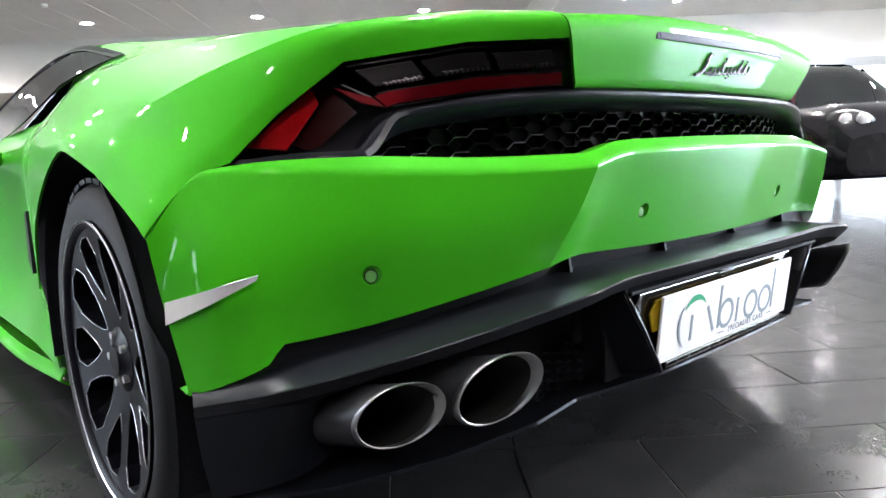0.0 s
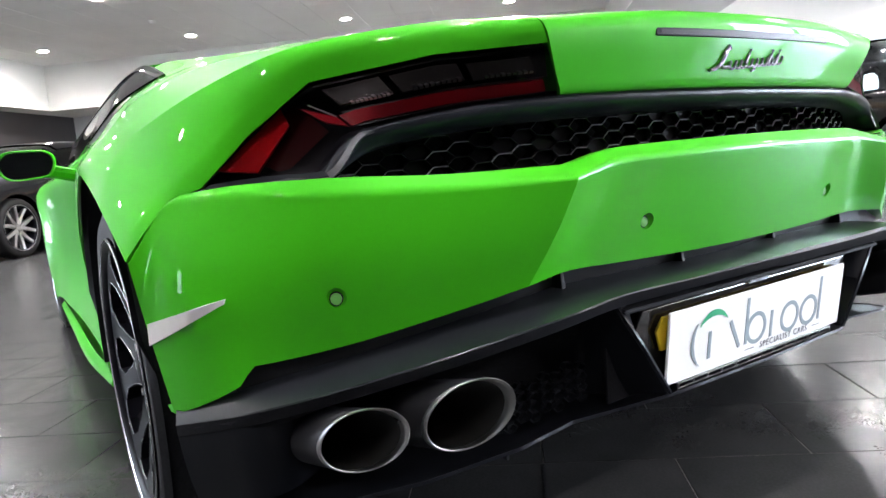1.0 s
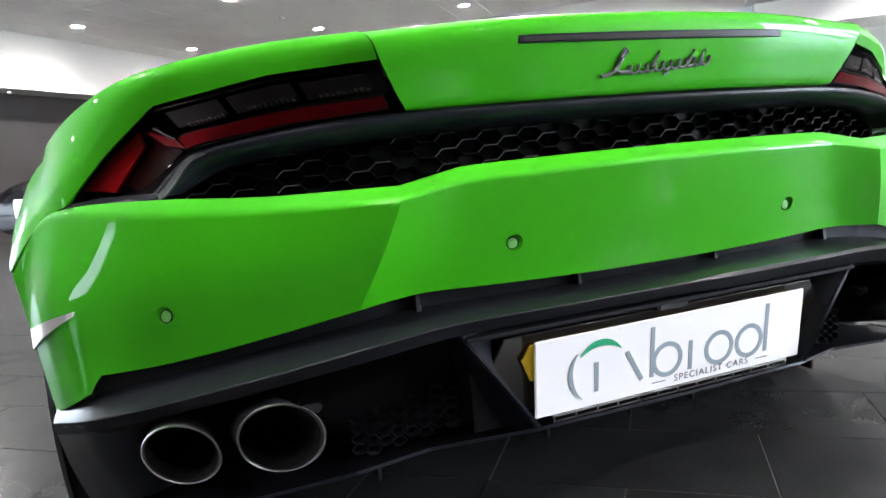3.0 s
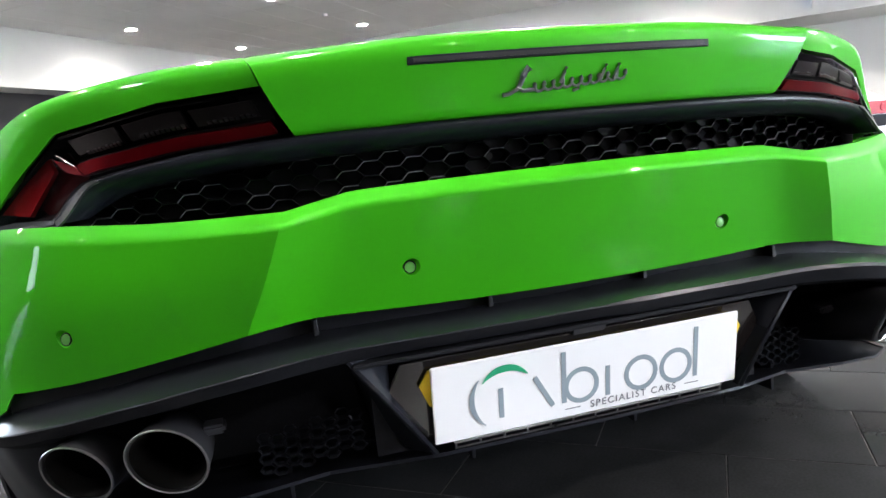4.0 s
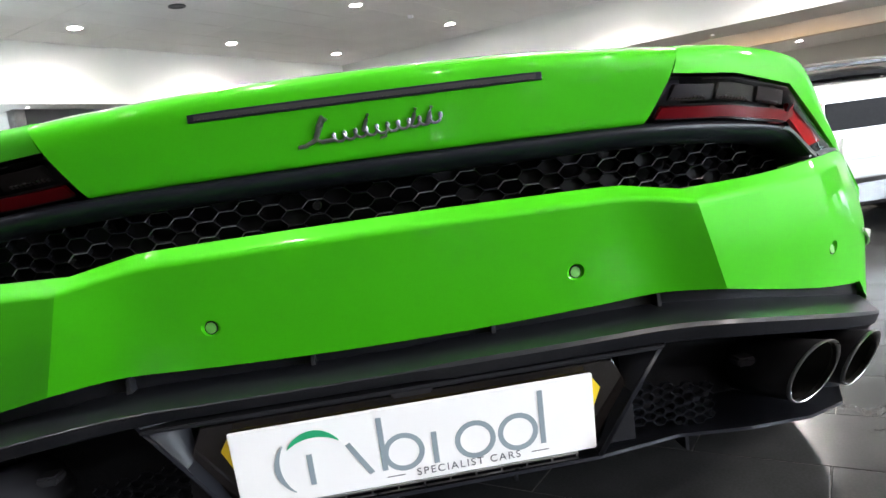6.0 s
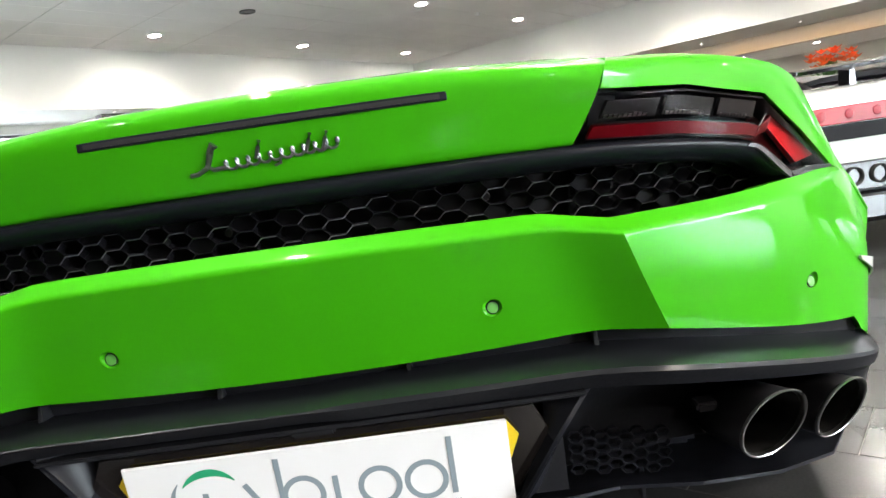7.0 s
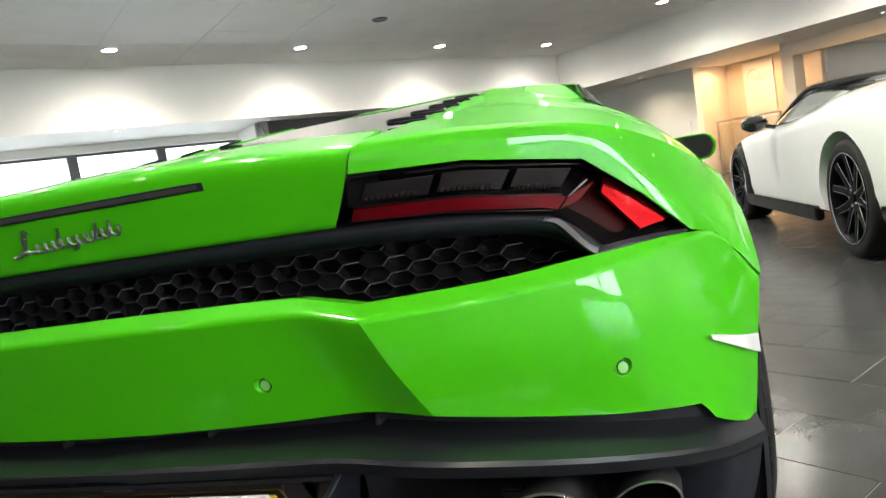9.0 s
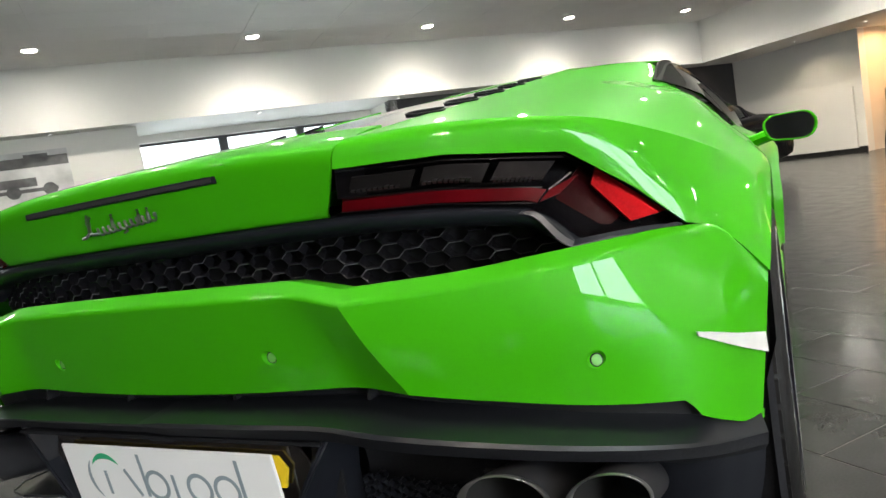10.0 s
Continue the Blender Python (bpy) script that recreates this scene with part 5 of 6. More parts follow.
def wheel(parent, x, y, s, radius, width, rim, spoke_mat, edge_mat, spokes=5, lugs=True, y_spokes=False):
    """A wheel on the side s of a car: tyre, rim, spokes, disc."""
    w = part("wheel", bmesh.new(), RIM_BLACK, parent, "black alloy wheel" if spoke_mat is RIM_BLACK else "bright alloy wheel")
    o = Vector((x, y, radius))
    face = s * width / 2

    def m(h):
        return face - s * h
    bm = bmesh.new()
    sh = 0.016
    lathe(bm, [(m(0.012), rim), (m(0.002), rim + 0.004), (m(-0.004), rim + (radius - rim) * 0.5), (m(0.006), radius - 0.014), (m(0.022), radius - 0.004), (m(0.05), radius), (m(width - 0.05), radius), (m(width - 0.022), radius - 0.004), (m(width), radius - 0.03), (m(width), rim)], 56, "X", o)
    ty = part("tyre", bm, RUBBER, w, "black low-profile tyre", 40)
    if lugs:
        bm = bmesh.new()
        for i in range(44):
            a = 2 * math.pi * i / 44
            r = Matrix.Translation(o) @ Matrix.Rotation(a, 4, "X")
            for h0, h1 in ((0.012, 0.085), (0.095, 0.155), (0.165, 0.225), (0.235, 0.285)):
                if h1 > width:
                    continue
                lo, hi = sorted((m(h0), m(h1)))
                q = bmesh.ops.create_cube(bm, size=1, matrix=r @ Matrix.Translation(((lo + hi) / 2, 0, radius + 0.001)) @ Matrix.Diagonal((hi - lo, 0.039, 0.009, 1)))
        part("tread", bm, RUBBER, w, "tread blocks")
    bm = bmesh.new()
    lathe(bm, [(m(-0.002), rim + 0.004), (m(-0.004), rim - 0.004), (m(0.010), rim - 0.014), (m(0.03), rim - 0.022), (m(width * 0.75), rim - 0.04)], 56, "X", o)
    bm.to_mesh(w.data)
    bm.free()
    for f in w.data.polygons:
        f.use_smooth = True
    bm = bmesh.new()
    lathe(bm, [(m(-0.0035), rim + 0.003), (m(-0.0055), rim), (m(-0.003), rim - 0.004)], 56, "X", o)
    part("rim_edge", bm, edge_mat, w, "bright rim edge", 50)
    bm = bmesh.new()
    lathe(bm, [(m(0.10), 0.0), (m(0.10), rim * 0.80), (m(0.13), rim * 0.80), (m(0.13), 0.0)], 40, "X", o)
    part("brake_disc", bm, DISC, w, "iron brake disc", 40)
    for k in range(spokes):
        if y_spokes:
            y_spoke(w, o, m, rim, 360 / spokes * k + 20, 180 / spokes, spoke_mat, edge_mat)
            continue
        base = 360 / spokes * k + 12
        bm, be = bmesh.new(), bmesh.new()
        for dev in (-17, 17):
            turn = Matrix.Translation(o) @ Matrix.Rotation(radians(base), 4, "X")
            t = math.tan(radians(dev))
            rows = []
            for r0, wd in ((0.045, 0.024), (rim * 0.45, 0.022), (rim * 0.8, 0.020), (rim - 0.008, 0.030)):
                c = t * r0 * (0.5 + 0.75 * r0 / rim)
                dish = 0.028 - 0.026 * (r0 / rim) ** 2
                rows.append([turn @ Vector((m(h), c + e * wd, r0)) for h, e in ((dish + 0.006, -1), (dish, -0.6), (dish, 0.6), (dish + 0.006, 1), (dish + 0.045, 0.8), (dish + 0.045, -0.8))])
            skin(bm, rows, close=True)
            for e in (-1, 1):
                tube(be, [r[0 if e < 0 else 3] for r in rows], 0.0016, 5)
        sp = part("spoke", bm, spoke_mat, w, "", 30)
        part("spoke_edge", be, edge_mat, sp, "bright machined edge")
    bm = bmesh.new()
    lathe(bm, [(m(0.020), 0.0), (m(0.020), 0.028), (m(0.026), 0.034), (m(0.034), 0.062), (m(0.06), 0.064)], 30, "X", o)
    part("hub", bm, spoke_mat, w, "wheel hub", 40)
    for k in range(5):
        a = 2 * math.pi * k / 5
        bm = bmesh.new()
        lathe(bm, [(m(0.022), 0.0), (m(0.022), 0.007), (m(0.04), 0.008)], 10, "X", o + Vector((0, 0.048 * math.cos(a), 0.048 * math.sin(a))))
        part("wheel_bolt", bm, STEEL, w)
    return w


for s in (1, -1):
    wheel(car, 0.822 if s > 0 else -0.798, 0.703, s, 0.335, 0.300, 0.263, RIM_BLACK, RIM_EDGE, y_spokes=True)
    wheel(car, s * 0.840, 3.345, s, 0.332, 0.245, 0.256, RIM_BLACK, RIM_EDGE, y_spokes=True)
    # wheel house and the lip of the arch
    bm = bmesh.new()
    rows = []
    for k in range(25):
        a = radians(-25 + 215 * k / 24)
        u, v = math.cos(a), math.sin(a)
        rows.append([(s * (0.965 if v > 0.2 else 0.945), 0.725 - 0.392 * u, 0.34 + 0.392 * v), (s * 0.955, 0.725 - 0.380 * u, 0.34 + 0.380 * v), (s * 0.62, 0.725 - 0.380 * u, 0.34 + 0.380 * v)])
    skin(bm, rows)
    part("wheel_house", bm, MATT, car, "matt black wheel house", 40)
    bm = bmesh.new()
    rows = []
    for k in range(25):
        a = radians(20 + 140 * k / 24)
        rows.append([(s * 0.90, 3.345 - 0.37 * math.cos(a), 0.33 + 0.37 * math.sin(a)), (s * 0.60, 3.345 - 0.37 * math.cos(a), 0.33 + 0.37 * math.sin(a))])
    skin(bm, rows)
    part("wheel_house", bm, MATT, car, "matt black front wheel house", 40)
    # door mirror on its arm
    bm = bmesh.new()
    outline = [(q.x, q.y) for q in spline([(0.050, 0.046, 0), (0.074, 0.030, 0), (0.078, 0.004, 0), (0.060, -0.034, 0), (0.020, -0.042, 0), (-0.052, -0.044, 0), (-0.076, -0.026, 0), (-0.084, 0.012, 0), (-0.062, 0.042, 0), (-0.010, 0.047, 0), (0.050, 0.046, 0)], 3)[:-1]]
    rows = []
    for d, k in ((0.0, 1.0), (0.05, 0.98), (0.09, 0.80), (0.11, 0.45)):
        rows.append([(s * (1.035 - px * k), 1.76 + d, 0.788 + pz * k) for px, pz in outline])
    vs = skin(bm, rows, close=True)
    bm.faces.new(vs[-1])
    mi = part("door_mirror", bm, GREEN, car, "green door mirror", 30)
    bm = bmesh.new()
    skin(bm, [[(s * (1.035 - px * k), 1.76 + d, 0.788 + pz * k) for px, pz in outline] for d, k in ((0.0, 1.0), (-0.004, 0.95), (0.0, 0.90), (0.015, 0.88))], close=True)
    part("mirror_rim", bm, GREEN, mi, "", 30)
    bm = bmesh.new()
    bm.faces.new([bm.verts.new((s * (1.035 - px * 0.89), 1.773, 0.788 + pz * 0.89)) for px, pz in outline])
    part("mirror_glass", bm, MIRROR, mi, "dark mirror glass")
    bm = bmesh.new()
    tube(bm, [(s * 0.86, 1.88, 0.74), (s * 0.92, 1.85, 0.755), (s * 0.985, 1.83, 0.772)], 0.022, 8)
    part("mirror_arm", bm, GREEN, mi, "", 40)

# ---- the other cars of the showroom ----


def carve(ob, cutters):
    """Cut cylinders (centre, radius) out of a body for its wheels."""
    shapes = []
    for y, z, r, x0, x1 in cutters:
        bm = bmesh.new()
        lathe(bm, [(x0, 0.0), (x0, r), (x1, r), (x1, 0.0)], 32, "X", (0, y, z))
        shapes.append(bm)
    subtract(ob, shapes, 35)


def showroom_car(label, m, paint, length, stations, axles, radius, house, wheel_mats, width, cabin_glass=CAR_GLASS):
    """A parked car, its rear end at y = 0. stations: (y, half width, underside, waist, crown) along the body;
    house: (y, half width at the waist, half width at the roof, waist, roof) along the cabin."""
    c = thing("parked_car", label, "car", "parked cars")
    rows = []
    for y, w, low, waist, crown in stations:
        rows.append([(-w * 0.86, y, low), (-w * 0.97, y, low + 0.05), (-w, y, low + (waist - low) * 0.45), (-w * 0.985, y, waist - 0.09), (-w * 0.93, y, waist - 0.01), (-w * 0.6, y, crown - 0.005), (0, y, crown),
                     (w * 0.6, y, crown - 0.005), (w * 0.93, y, waist - 0.01), (w * 0.985, y, waist - 0.09), (w, y, low + (waist - low) * 0.45), (w * 0.97, y, low + 0.05), (w * 0.86, y, low)])
    rows = sheet(rows, 2, 4)
    bm = bmesh.new()
    vs = skin(bm, rows, close=True)
    bm.faces.new(vs[0])
    bm.faces.new(vs[-1][::-1])
    body = part("body", bm, paint, c)
    carve(body, [(y, radius, radius + 0.045, s * (width / 2 - 0.30), s * (width / 2 + 0.2)) for y in axles for s in (1, -1)])
    if house:
        rows = sheet([[(-w0, y, z0), (-(w0 * 0.45 + w1 * 0.55) - 0.03, y, z0 + (z1 - z0) * 0.6), (-w1, y, z1 - 0.03), (-w1 * 0.6, y, z1), (0, y, z1 + 0.012), (w1 * 0.6, y, z1), (w1, y, z1 - 0.03), ((w0 * 0.45 + w1 * 0.55) + 0.03, y, z0 + (z1 - z0) * 0.6), (w0, y, z0)] for y, w0, w1, z0, z1 in house], 2, 4)
        bm = bmesh.new()
        skin(bm, rows)
        part("cabin_glass", weld(bm), cabin_glass, c, "car windows", 40)
        top = [[p + Vector((0, 0, 0.004)) for p in r[3:14]] for r in rows[5:-5]]
        bm = bmesh.new()
        skin(bm, top)
        thick(part("roof", bm, paint, c, "", 40), 0.01, 1)
        for s in (1, -1):
            for k in (4, len(rows) // 2, len(rows) - 5):
                bm = bmesh.new()
                tube(bm, [(rows[k][j].x * 1.004 if s < 0 else -rows[k][j].x * 1.004, rows[k][j].y, rows[k][j].z) for j in range(0, 5)], 0.022, 6)
                part("pillar", bm, paint if k != len(rows) // 2 else GLOSS, c)
        part("seat_row", boxes(*[(x - 0.22, x + 0.22, y, y + 0.14, 0.5, 1.02) for x in (-0.36, 0.36) for y in (house[len(house) // 2][0] - 0.2,)], bevel=0.04), MATT, c, "dark seats")
    for s in (1, -1):
        for y in axles:
            wheel(c, s * (width / 2 - 0.13), y, s, radius, 0.23, radius * 0.76, wheel_mats[0], wheel_mats[1], 5, False)
    c.matrix_world = m
    return c


def headlamps(c, x, y, z, w, h, turn=18):
    for s in (1, -1):
        l = part("headlamp", bmesh.new(), LAMP_GREY, c, "clear headlamp with bright reflectors")
        bm = bmesh.new()
        rows = []
        for k, d in ((1.0, 0.0), (0.8, 0.02), (0.0, 0.03)):
            rows.append([(s * (x + w * k * math.cos(a)), y + d - 0.35 * w * k * math.cos(a), z + h * k * math.sin(a) + 0.25 * h * math.cos(a)) for a in np.linspace(0, 2 * math.pi, 25)[:-1]])
        skin(bm, rows, close=True)
        bm.to_mesh(l.data)
        bm.free()
        for k in (-0.45, 0.25):
            bm = bmesh.new()
            lathe(bm, [(0.030, 0.0), (0.040, h * 0.3), (0.030, h * 0.62), (0.0, h * 0.66)], 20, "Y", (s * (x + w * k), y - 0.35 * w * k + 0.01, z))
            part("reflector", bm, ALLOY, l, "bright round reflector", 40)


def mirrors(c, x, y, z, mat):
    for s in (1, -1):
        bm = bmesh.new()
        bmesh.ops.create_uvsphere(bm, u_segments=14, v_segments=10, radius=1, matrix=Matrix.Translation((s * (x + 0.09), y, z)) @ Matrix.Diagonal((0.10, 0.07, 0.065, 1)))
        tube(bm, [(s * (x - 0.06), y + 0.02, z - 0.05), (s * (x + 0.05), y, z - 0.02)], 0.018, 6)
        part("door_mirror", bm, mat, c, "", 40)


# white open sports car with a black roof, a rear wing and black lower trim
white = showroom_car("white convertible sports car with black roof and rear wing", pose(2.985, 2.70, 0, 0, 0, 3.3), WHITE_PAINT, 4.35,
    [(0.0, 0.89, 0.42, 0.82, 0.86), (0.06, 0.925, 0.30, 0.85, 0.89), (0.5, 0.945, 0.22, 0.90, 0.93), (0.85, 0.955, 0.20, 0.90, 0.97), (1.5, 0.95, 0.20, 0.86, 0.99), (2.2, 0.92, 0.19, 0.82, 0.90), (2.9, 0.92, 0.19, 0.80, 0.83), (3.5, 0.93, 0.2, 0.74, 0.76), (4.0, 0.88, 0.22, 0.62, 0.64), (4.33, 0.70, 0.26, 0.46, 0.48)],
    (0.82, 3.42), 0.345, None, (RIM_BLACK, STEEL), 1.90)
bm = bmesh.new()
skin(bm, sheet([[(-0.56, 0.50, 0.965), (-0.46, 0.50, 0.98), (0, 0.48, 0.985), (0.46, 0.50, 0.98), (0.56, 0.50, 0.965)], [(-0.62, 1.30, 0.98), (-0.50, 1.30, 1.00), (0, 1.28, 1.01), (0.50, 1.30, 1.00), (0.62, 1.30, 0.98)], [(-0.64, 1.8, 1.03), (-0.52, 1.8, 1.06), (0, 1.8, 1.08), (0.52, 1.8, 1.06), (0.64, 1.8, 1.03)], [(-0.62, 2.3, 1.04), (-0.5, 2.3, 1.07), (0, 2.3, 1.09), (0.5, 2.3, 1.07), (0.62, 2.3, 1.04)]], 3, 4))
thick(part("soft_top", bm, MATT, white, "black fabric roof", 40), 0.03)
bm = bmesh.new()
skin(bm, sheet([[(-0.60, 2.3, 1.05), (0, 2.3, 1.08), (0.60, 2.3, 1.05)], [(-0.80, 2.68, 0.77), (0, 2.95, 0.83), (0.80, 2.68, 0.77)]], 4, 4))
part("windscreen", bm, PANE, white, "", 40)
for s in (1, -1):
    bm = bmesh.new()
    tube(bm, spline([(s * 0.56, 0.42, 0.89), (s * 0.58, 0.62, 0.975), (s * 0.60, 1.165, 1.018), (s * 0.635, 1.80, 1.042), (s * 0.625, 2.30, 1.036), (s * 0.71, 2.46, 0.92), (s * 0.80, 2.66, 0.77)], 5), 0.028, 8)
    part("roof_rail", bm, GLOSS, white, "black roof rail and screen pillar", 40)
    bm = bmesh.new()
    skin(bm, sheet([[(s * 0.655, 1.4, 0.995), (s * 0.66, 2.25, 1.01), (s * 0.80, 2.62, 0.80)], [(s * 0.87, 1.4, 0.875), (s * 0.885, 2.2, 0.83), (s * 0.86, 2.62, 0.79)]], 4, 3))
    part("side_window", bm, CLEAR_CAR_GLASS, white, "", 40)
    bm = bmesh.new()
    prism(bm, [(s * 0.38, 0.705), (s * 0.872, 0.705), (s * 0.912, 0.795), (s * 0.38, 0.80)], 0.062, Matrix.Translation((0, -0.012, 0)))
    bmesh.ops.recalc_face_normals(bm, faces=bm.faces)
    tl = rounded(part("tail_lamp", bm, CRIMSON, white, "red tail lamp", 40), 0.006)
    for k in range(3):
        bm = bmesh.new()
        lathe(bm, [(-0.018, 0.0), (-0.016, 0.022), (-0.008, 0.03)], 16, "Y", (s * (0.50 + 0.15 * k), 0, 0.752))
        part("reflector", bm, DEEP_RED, tl, "round red reflector", 40)
    bm = bmesh.new()
    prism(bm, [(s * 0.40, 0.620), (s * 0.845, 0.620), (s * 0.870, 0.702), (s * 0.38, 0.702)], 0.06, Matrix.Translation((0, -0.010, 0)))
    bmesh.ops.recalc_face_normals(bm, faces=bm.faces)
    rounded(part("lamp_base", bm, MATT, white, "black panel under the tail lamp"), 0.006)
    bm = bmesh.new()
    prism(bm, [(s * 0.42, 0.50), (s * 0.80, 0.50), (s * 0.835, 0.485), (s * 0.885, 0.41), (s * 0.90, 0.347), (s * 0.42, 0.347)], 0.05, Matrix.Translation((0, -0.03, 0)))
    rounded(part("exhaust_surround", bm, GLOSS, white, "gloss black exhaust surround"), 0.008)
    for k in (0.52, 0.66):
        bm = bmesh.new()
        lathe(bm, [(0.02, 0.0), (0.02, 0.038), (-0.045, 0.040), (-0.048, 0.046), (-0.045, 0.050), (0.02, 0.052)], 24, "Y", (s * k, 0, 0.425))
        part("exhaust_pipe", bm, SOOT, white, "round black exhaust pipe", 40)
    bm = bmesh.new()
    prism(bm, [(-0.02, 0.0), (0.02, 0.0), (0.012, 0.12), (-0.012, 0.12)], 0.10, Matrix.Translation((s * 0.46, 0.22, 0.90)))
    part("wing_stand", bm, GLOSS, white, "black wing stand")
    part("sill", boxes((min(s * 0.90, s * 0.955), max(s * 0.90, s * 0.955), 1.32, 3.10, 0.17, 0.27), bevel=0.01), GLOSS, white, "gloss black sill")
bm = bmesh.new()
skin(bm, sheet([[(-0.80, 0.14, 1.005), (-0.4, 0.12, 1.015), (0, 0.11, 1.018), (0.4, 0.12, 1.015), (0.80, 0.14, 1.005)], [(-0.80, 0.28, 1.025), (-0.4, 0.26, 1.040), (0, 0.25, 1.043), (0.4, 0.26, 1.040), (0.80, 0.28, 1.025)], [(-0.80, 0.38, 1.020), (-0.4, 0.38, 1.03), (0, 0.38, 1.032), (0.4, 0.38, 1.03), (0.80, 0.38, 1.020)]], 3, 3))
thick(part("rear_wing", bm, GLOSS, white, "gloss black rear wing", 40), 0.02)
bm = bmesh.new()
prism(bm, [(-0.86, 0.17), (0.86, 0.17), (0.93, 0.25), (0.935, 0.34), (-0.935, 0.34), (-0.93, 0.25)], 0.46, Matrix.Translation((0, -0.03, 0)))
rounded(part("lower_bumper", bm, GLOSS, white, "black lower bumper"), 0.03, 3)
part("rear_grille", boxes((-0.36, 0.36, -0.008, 0.02, 0.63, 0.79), bevel=0.004), MATT, white, "black rear grille")
bm = bmesh.new()
box(bm, -0.27, 0.27, -0.030, -0.006, 0.46, 0.585, 0.003)
pl = part("plate", bm, PLATE_WHITE, white, "white show plate")
for k in (0.10, 0.15, 0.20):
    part("printed_bar", boxes((k - 0.014, k + 0.014, -0.0312, -0.0300, 0.51, 0.54)), LOGO_GREY, pl, "plain grey printed bar")
mirrors(white, 0.93, 2.30, 0.865, GLOSS)

SALOON = [(0.0, 0.80, 0.38, 0.82, 0.88), (0.10, 0.88, 0.28, 0.92, 0.97), (0.7, 0.94, 0.22, 0.97, 1.02), (1.1, 0.95, 0.22, 0.97, 1.0), (2.0, 0.94, 0.20, 0.94, 0.96), (3.0, 0.94, 0.20, 0.93, 0.96), (3.7, 0.95, 0.22, 0.90, 0.97), (4.3, 0.93, 0.22, 0.84, 0.92), (4.68, 0.86, 0.25, 0.72, 0.80), (4.80, 0.74, 0.30, 0.58, 0.62)]
CABIN = [(0.55, 0.66, 0.50, 1.00, 1.02), (0.95, 0.78, 0.56, 0.99, 1.22), (1.5, 0.82, 0.58, 0.97, 1.36), (2.2, 0.83, 0.60, 0.95, 1.40), (2.8, 0.82, 0.58, 0.94, 1.32), (3.45, 0.76, 0.54, 0.94, 0.97)]
FACING_A = math.degrees(ROOM_TURN) - 90


def park(wheel_at, heading, length, front_axle, half_track, left_side=True):
    """The pose of a car whose nearer front wheel stands at wheel_at."""
    h = radians(heading)
    f, l = Vector((-math.sin(h), math.cos(h), 0)), Vector((-math.cos(h), -math.sin(h), 0))
    o = Vector((*wheel_at, 0)) - f * front_axle - l * half_track * (1 if left_side else -1)
    return pose(o.x, o.y, 0, 0, 0, heading)


black = showroom_car("black two-door coupe with bright alloy wheels", park((-1.15, 8.45), FACING_A, 4.8, 3.86, 0.82), BLACK_PAINT, 4.8, SALOON, (1.12, 3.86), 0.345, CABIN, (ALLOY, ALLOY), 1.90)
headlamps(black, 0.62, 4.62, 0.70, 0.17, 0.085)
mirrors(black, 0.92, 2.95, 1.0, BLACK_PAINT)
part("grille", boxes((-0.40, 0.40, 4.74, 4.82, 0.42, 0.66), bevel=0.02), STEEL, black, "bright mesh grille")
part("window_strip", boxes((0.935, 0.955, 1.6, 3.3, 0.925, 0.938), (-0.955, -0.935, 1.6, 3.3, 0.925, 0.938)), CHROME, black, "thin chrome strip")
part("plate", boxes((-0.26, 0.26, 4.82, 4.835, 0.44, 0.55)), PLATE_WHITE, black)

LOW = [(0.0, 0.78, 0.36, 0.78, 0.84), (0.08, 0.88, 0.28, 0.84, 0.88), (0.8, 0.95, 0.2, 0.88, 0.94), (1.6, 0.93, 0.18, 0.82, 0.90), (2.6, 0.92, 0.18, 0.78, 0.82), (3.4, 0.96, 0.2, 0.76, 0.80), (4.0, 0.90, 0.2, 0.62, 0.66), (4.4, 0.72, 0.22, 0.42, 0.46)]
LOW_CABIN = [(0.7, 0.62, 0.48, 0.90, 0.93), (1.3, 0.72, 0.54, 0.86, 1.06), (2.0, 0.76, 0.56, 0.82, 1.15), (2.6, 0.74, 0.54, 0.80, 1.08), (3.2, 0.70, 0.5, 0.79, 0.83)]
low_white = showroom_car("low white sports car parked near the wall", park((-4.15, 10.3), FACING_A + 30, 4.4, 3.4, 0.80), WHITE_PAINT, 4.4, LOW, (0.9, 3.4), 0.34, LOW_CABIN, (RIM_BLACK, STEEL), 1.90)
headlamps(low_white, 0.66, 4.05, 0.58, 0.12, 0.06)
mirrors(low_white, 0.90, 2.75, 0.86, MATT)

TALL = [(0.0, 0.84, 0.45, 0.98, 1.02), (0.08, 0.92, 0.36, 1.06, 1.08), (0.9, 0.97, 0.30, 1.10, 1.12), (2.2, 0.97, 0.28, 1.08, 1.10), (3.3, 0.97, 0.28, 1.06, 1.10), (4.0, 0.96, 0.30, 1.02, 1.10), (4.6, 0.90, 0.32, 0.92, 1.0), (4.82, 0.80, 0.36, 0.72, 0.76)]
TALL_CABIN = [(0.10, 0.84, 0.66, 1.08, 1.12), (0.45, 0.88, 0.66, 1.08, 1.56), (1.2, 0.90, 0.68, 1.09, 1.66), (2.2, 0.90, 0.68, 1.08, 1.68), (2.9, 0.88, 0.66, 1.07, 1.60), (3.6, 0.82, 0.62, 1.07, 1.11)]
suv = showroom_car("black sport utility vehicle with clear headlamps", park((6.40, 2.40), FACING_A, 4.82, 3.88, 0.83, False), BLACK_PAINT, 4.82, TALL, (1.0, 3.88), 0.375, TALL_CABIN, (ALLOY, ALLOY), 1.94, CLEAR_CAR_GLASS)
headlamps(suv, 0.66, 4.66, 0.90, 0.20, 0.10)
mirrors(suv, 0.95, 3.0, 1.14, BLACK_PAINT)
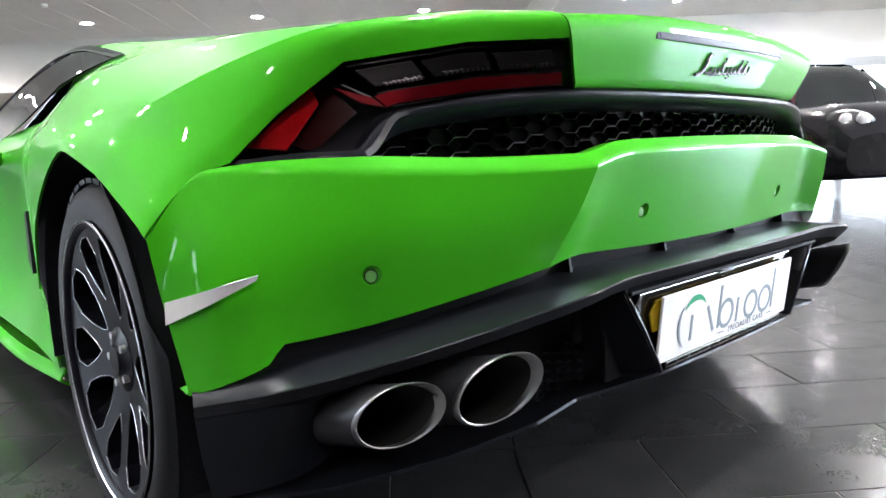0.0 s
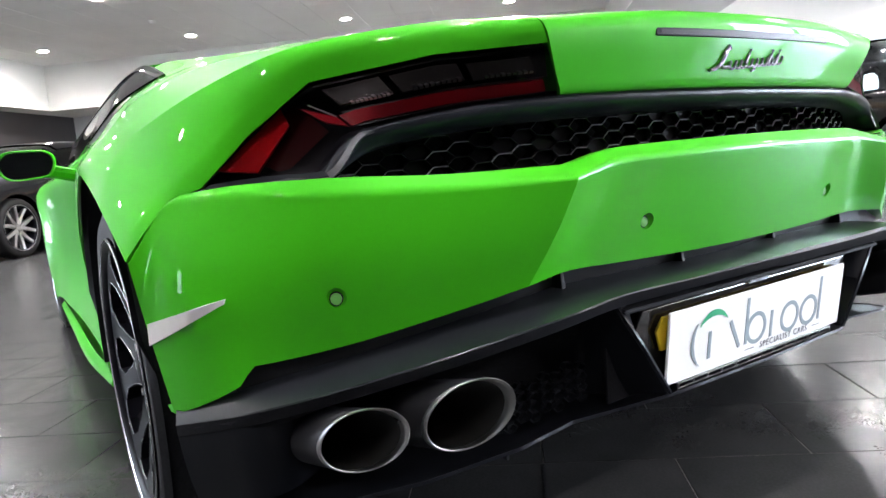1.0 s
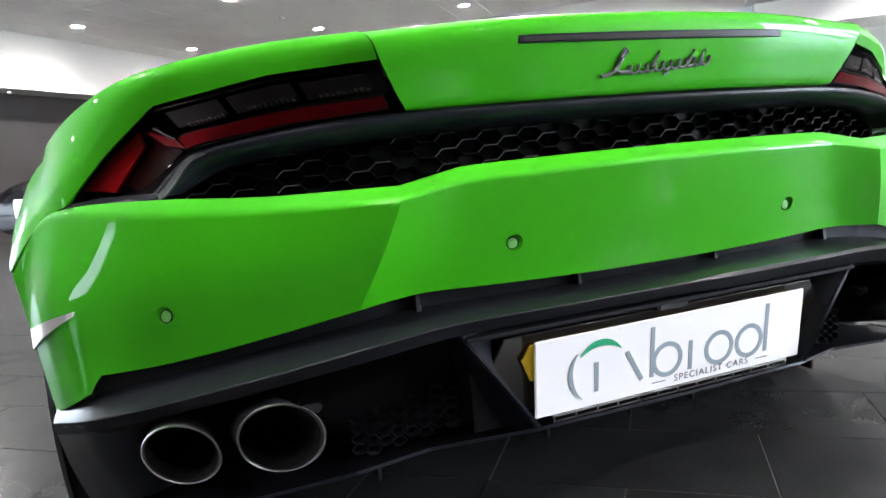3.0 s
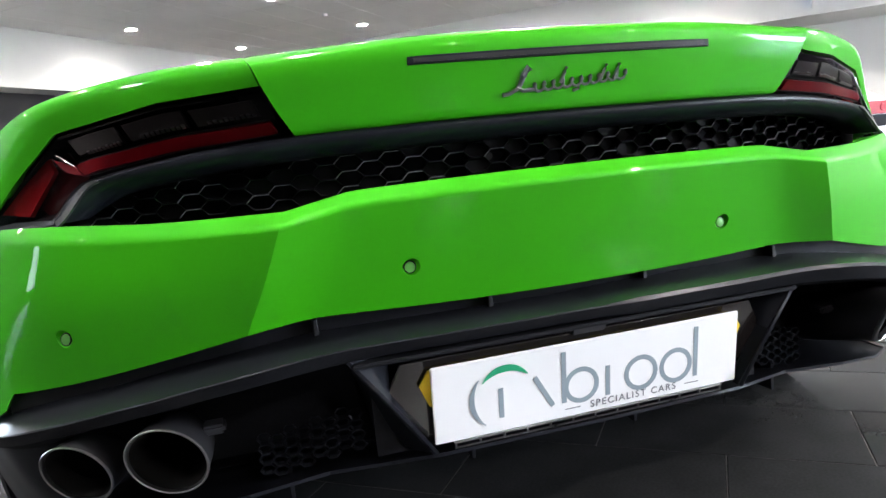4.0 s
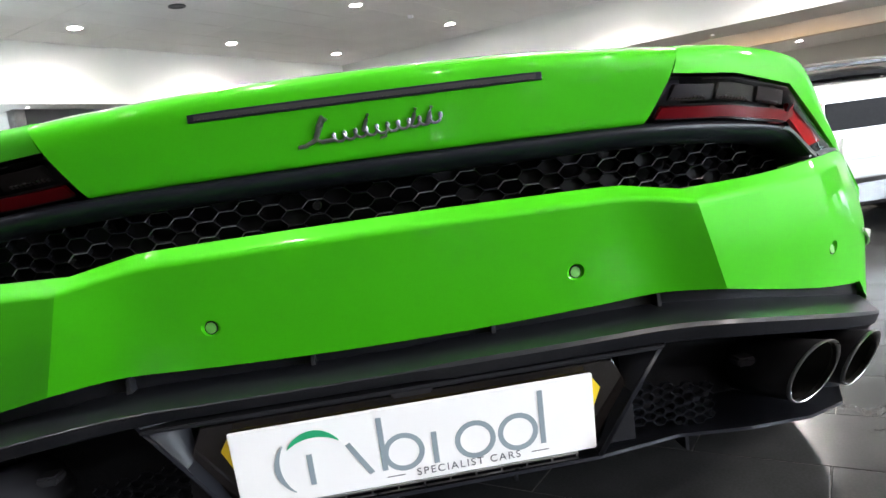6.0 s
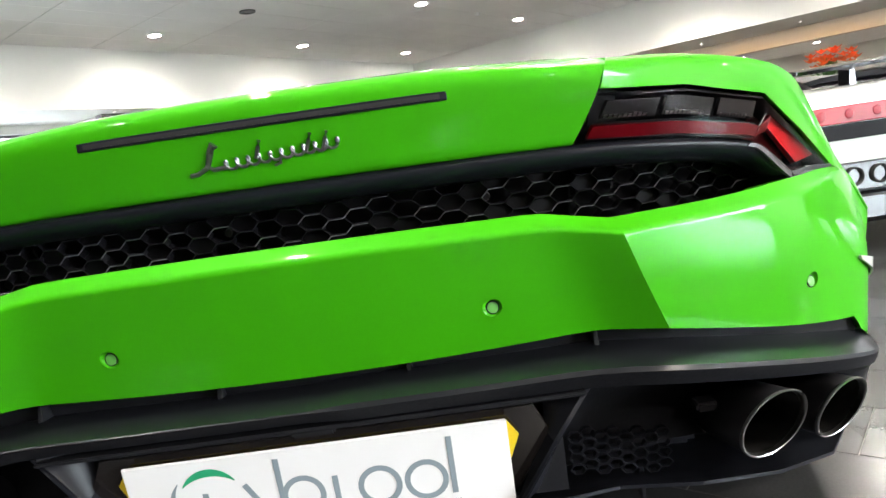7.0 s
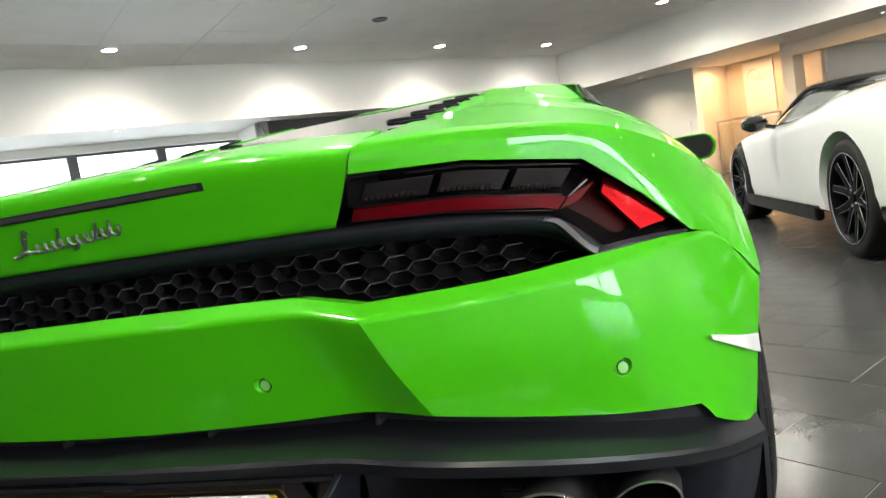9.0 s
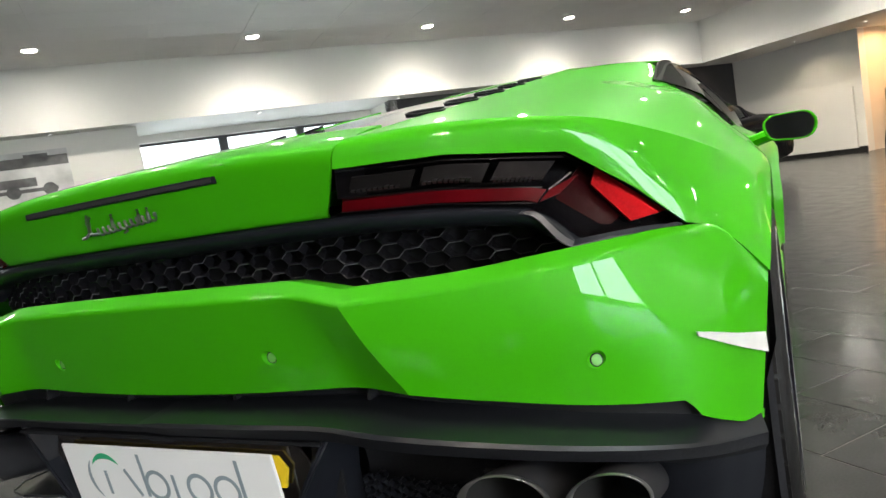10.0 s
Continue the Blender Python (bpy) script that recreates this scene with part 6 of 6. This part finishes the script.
grille = part("grille", boxes((-0.42, 0.42, 4.74, 4.79, 0.50, 0.70), bevel=0.015), MATT, suv, "dark grille with thin bars")
for k in range(4):
    part("grille_bar", boxes((-0.40, 0.40, 4.79, 4.80, 0.525 + 0.045 * k, 0.535 + 0.045 * k), bevel=0.002), STEEL, grille, "thin bright bar")
for s in (1, -1):
    bm = bmesh.new()
    lathe(bm, [(0.012, 0.0), (0.012, 0.03), (0.0, 0.045)], 16, "Y", (s * 0.60, 4.765, 0.52))
    part("fog_lamp", bm, ALLOY, suv, "small round fog lamp", 40)
part("bumper_strip", boxes((-0.62, 0.62, 4.72, 4.81, 0.74, 0.755), bevel=0.004), STEEL, suv, "thin chrome strip")

# flowers in a tall dark stand beyond the white car
fl = thing("flower_arrangement", "orange flowers with green leaves in a dark stand", "flowers", m=pose(4.75, 7.0, 0))
bm = bmesh.new()
lathe(bm, [(0.0, 0.0), (0.0, 0.20), (0.03, 0.20), (0.05, 0.06), (0.9, 0.05), (1.0, 0.14), (1.16, 0.17), (1.16, 0.15), (1.05, 0.12), (1.05, 0.0)], 24, "Z")
part("stand", bm, GLOSS, fl, "dark gloss stand", 40)
rng = random.Random(4)
bm = bmesh.new()
for i in range(70):
    a, el, r = rng.uniform(0, 6.28), rng.uniform(0.5, 1.4), rng.uniform(0.15, 0.36)
    d = Vector((math.cos(a) * math.cos(el), math.sin(a) * math.cos(el), math.sin(el)))
    o, s = Vector((0, 0, 1.10)), d.cross(Vector((0, 0, 1))).normalized() * 0.030
    tip = o + d * r
    q = [bm.verts.new(p) for p in (o - s * 0.3, o + d * r * 0.5 - s, tip, o + d * r * 0.5 + s)]
    bm.faces.new(q)
tagged(part("leaves", bm, LEAF, fl, "green pointed leaves"), kind="stuff")
for i in range(26):
    a, el, r = rng.uniform(0, 6.28), rng.uniform(0.6, 1.4), rng.uniform(0.26, 0.40)
    p = Vector((math.cos(a) * math.cos(el) * r, math.sin(a) * math.cos(el) * r, 1.10 + math.sin(el) * r))
    bm = bmesh.new()
    for k in range(6):
        b = k * math.pi / 3
        u = Vector((math.cos(b), math.sin(b), 0.7)).normalized()
        v = u.cross(Vector((0, 0, 1))).normalized() * 0.030
        bm.faces.new([bm.verts.new(x) for x in (p, p + u * 0.045 - v, p + u * 0.095, p + u * 0.045 + v)])
    part("flower", bm, FLOWER, fl, "orange blossom")

# ---- floor tiles in half bond: those near the green car single, the rest joined ----
TA, TB = 0.293, 0.580
tile = bpy.data.meshes.new("tile")
bm = bmesh.new()
g, e = 0.0013, 0.0012
q = [[(g, g, -0.004), (TA - g, g, -0.004), (TA - g, TB - g, -0.004), (g, TB - g, -0.004)], [(g, g, -0.0012), (TA - g, g, -0.0012), (TA - g, TB - g, -0.0012), (g, TB - g, -0.0012)], [(g + e, g + e, 0), (TA - g - e, g + e, 0), (TA - g - e, TB - g - e, 0), (g + e, TB - g - e, 0)]]
vs = skin(bm, q, close=True)
bm.faces.new(vs[-1])
bmesh.ops.recalc_face_normals(bm, faces=bm.faces)
bm.to_mesh(tile)
tile_v, tile_f = [tuple(v.co) for v in bm.verts], [[v.index for v in f.verts] for f in bm.faces]
bm.free()
tile.materials.append(TILE)
floor = bpy.data.objects["floor"]
rest_v, rest_f = [], []
A0, B0 = 9.910 - 50 * TA, 8.232 - 40 * TB
for i in range(90):
    for j in range(70):
        a, b = A0 + i * TA, B0 + (j + (0.5 if i % 2 else 0.0)) * TB
        if not (-8.2 < a < 22 and -5 < b < 19):
            continue
        if 8.1 < a < 11.7 and 5.9 < b < 10.0:
            o = new("tile", tile)
            o.parent = floor
            o.location = (a, b, 0)
        else:
            k = len(rest_v)
            rest_v += [(x + a, y + b, z) for x, y, z in tile_v]
            rest_f += [[k + n for n in f] for f in tile_f]
data = bpy.data.meshes.new("tiles_beyond")
data.from_pydata(rest_v, [], rest_f)
data.materials.append(TILE)
o = new("tiles_beyond", data)
o.parent = floor
tagged(o, "dark polished floor tiles farther off", "", "", "stuff")
# dark movement joint across the tiles
joint = mesh("movement_joint", boxes((9.92, 12.4, 7.936, 7.944, -0.003, 0.0015)), MATT, None)
joint.parent = floor
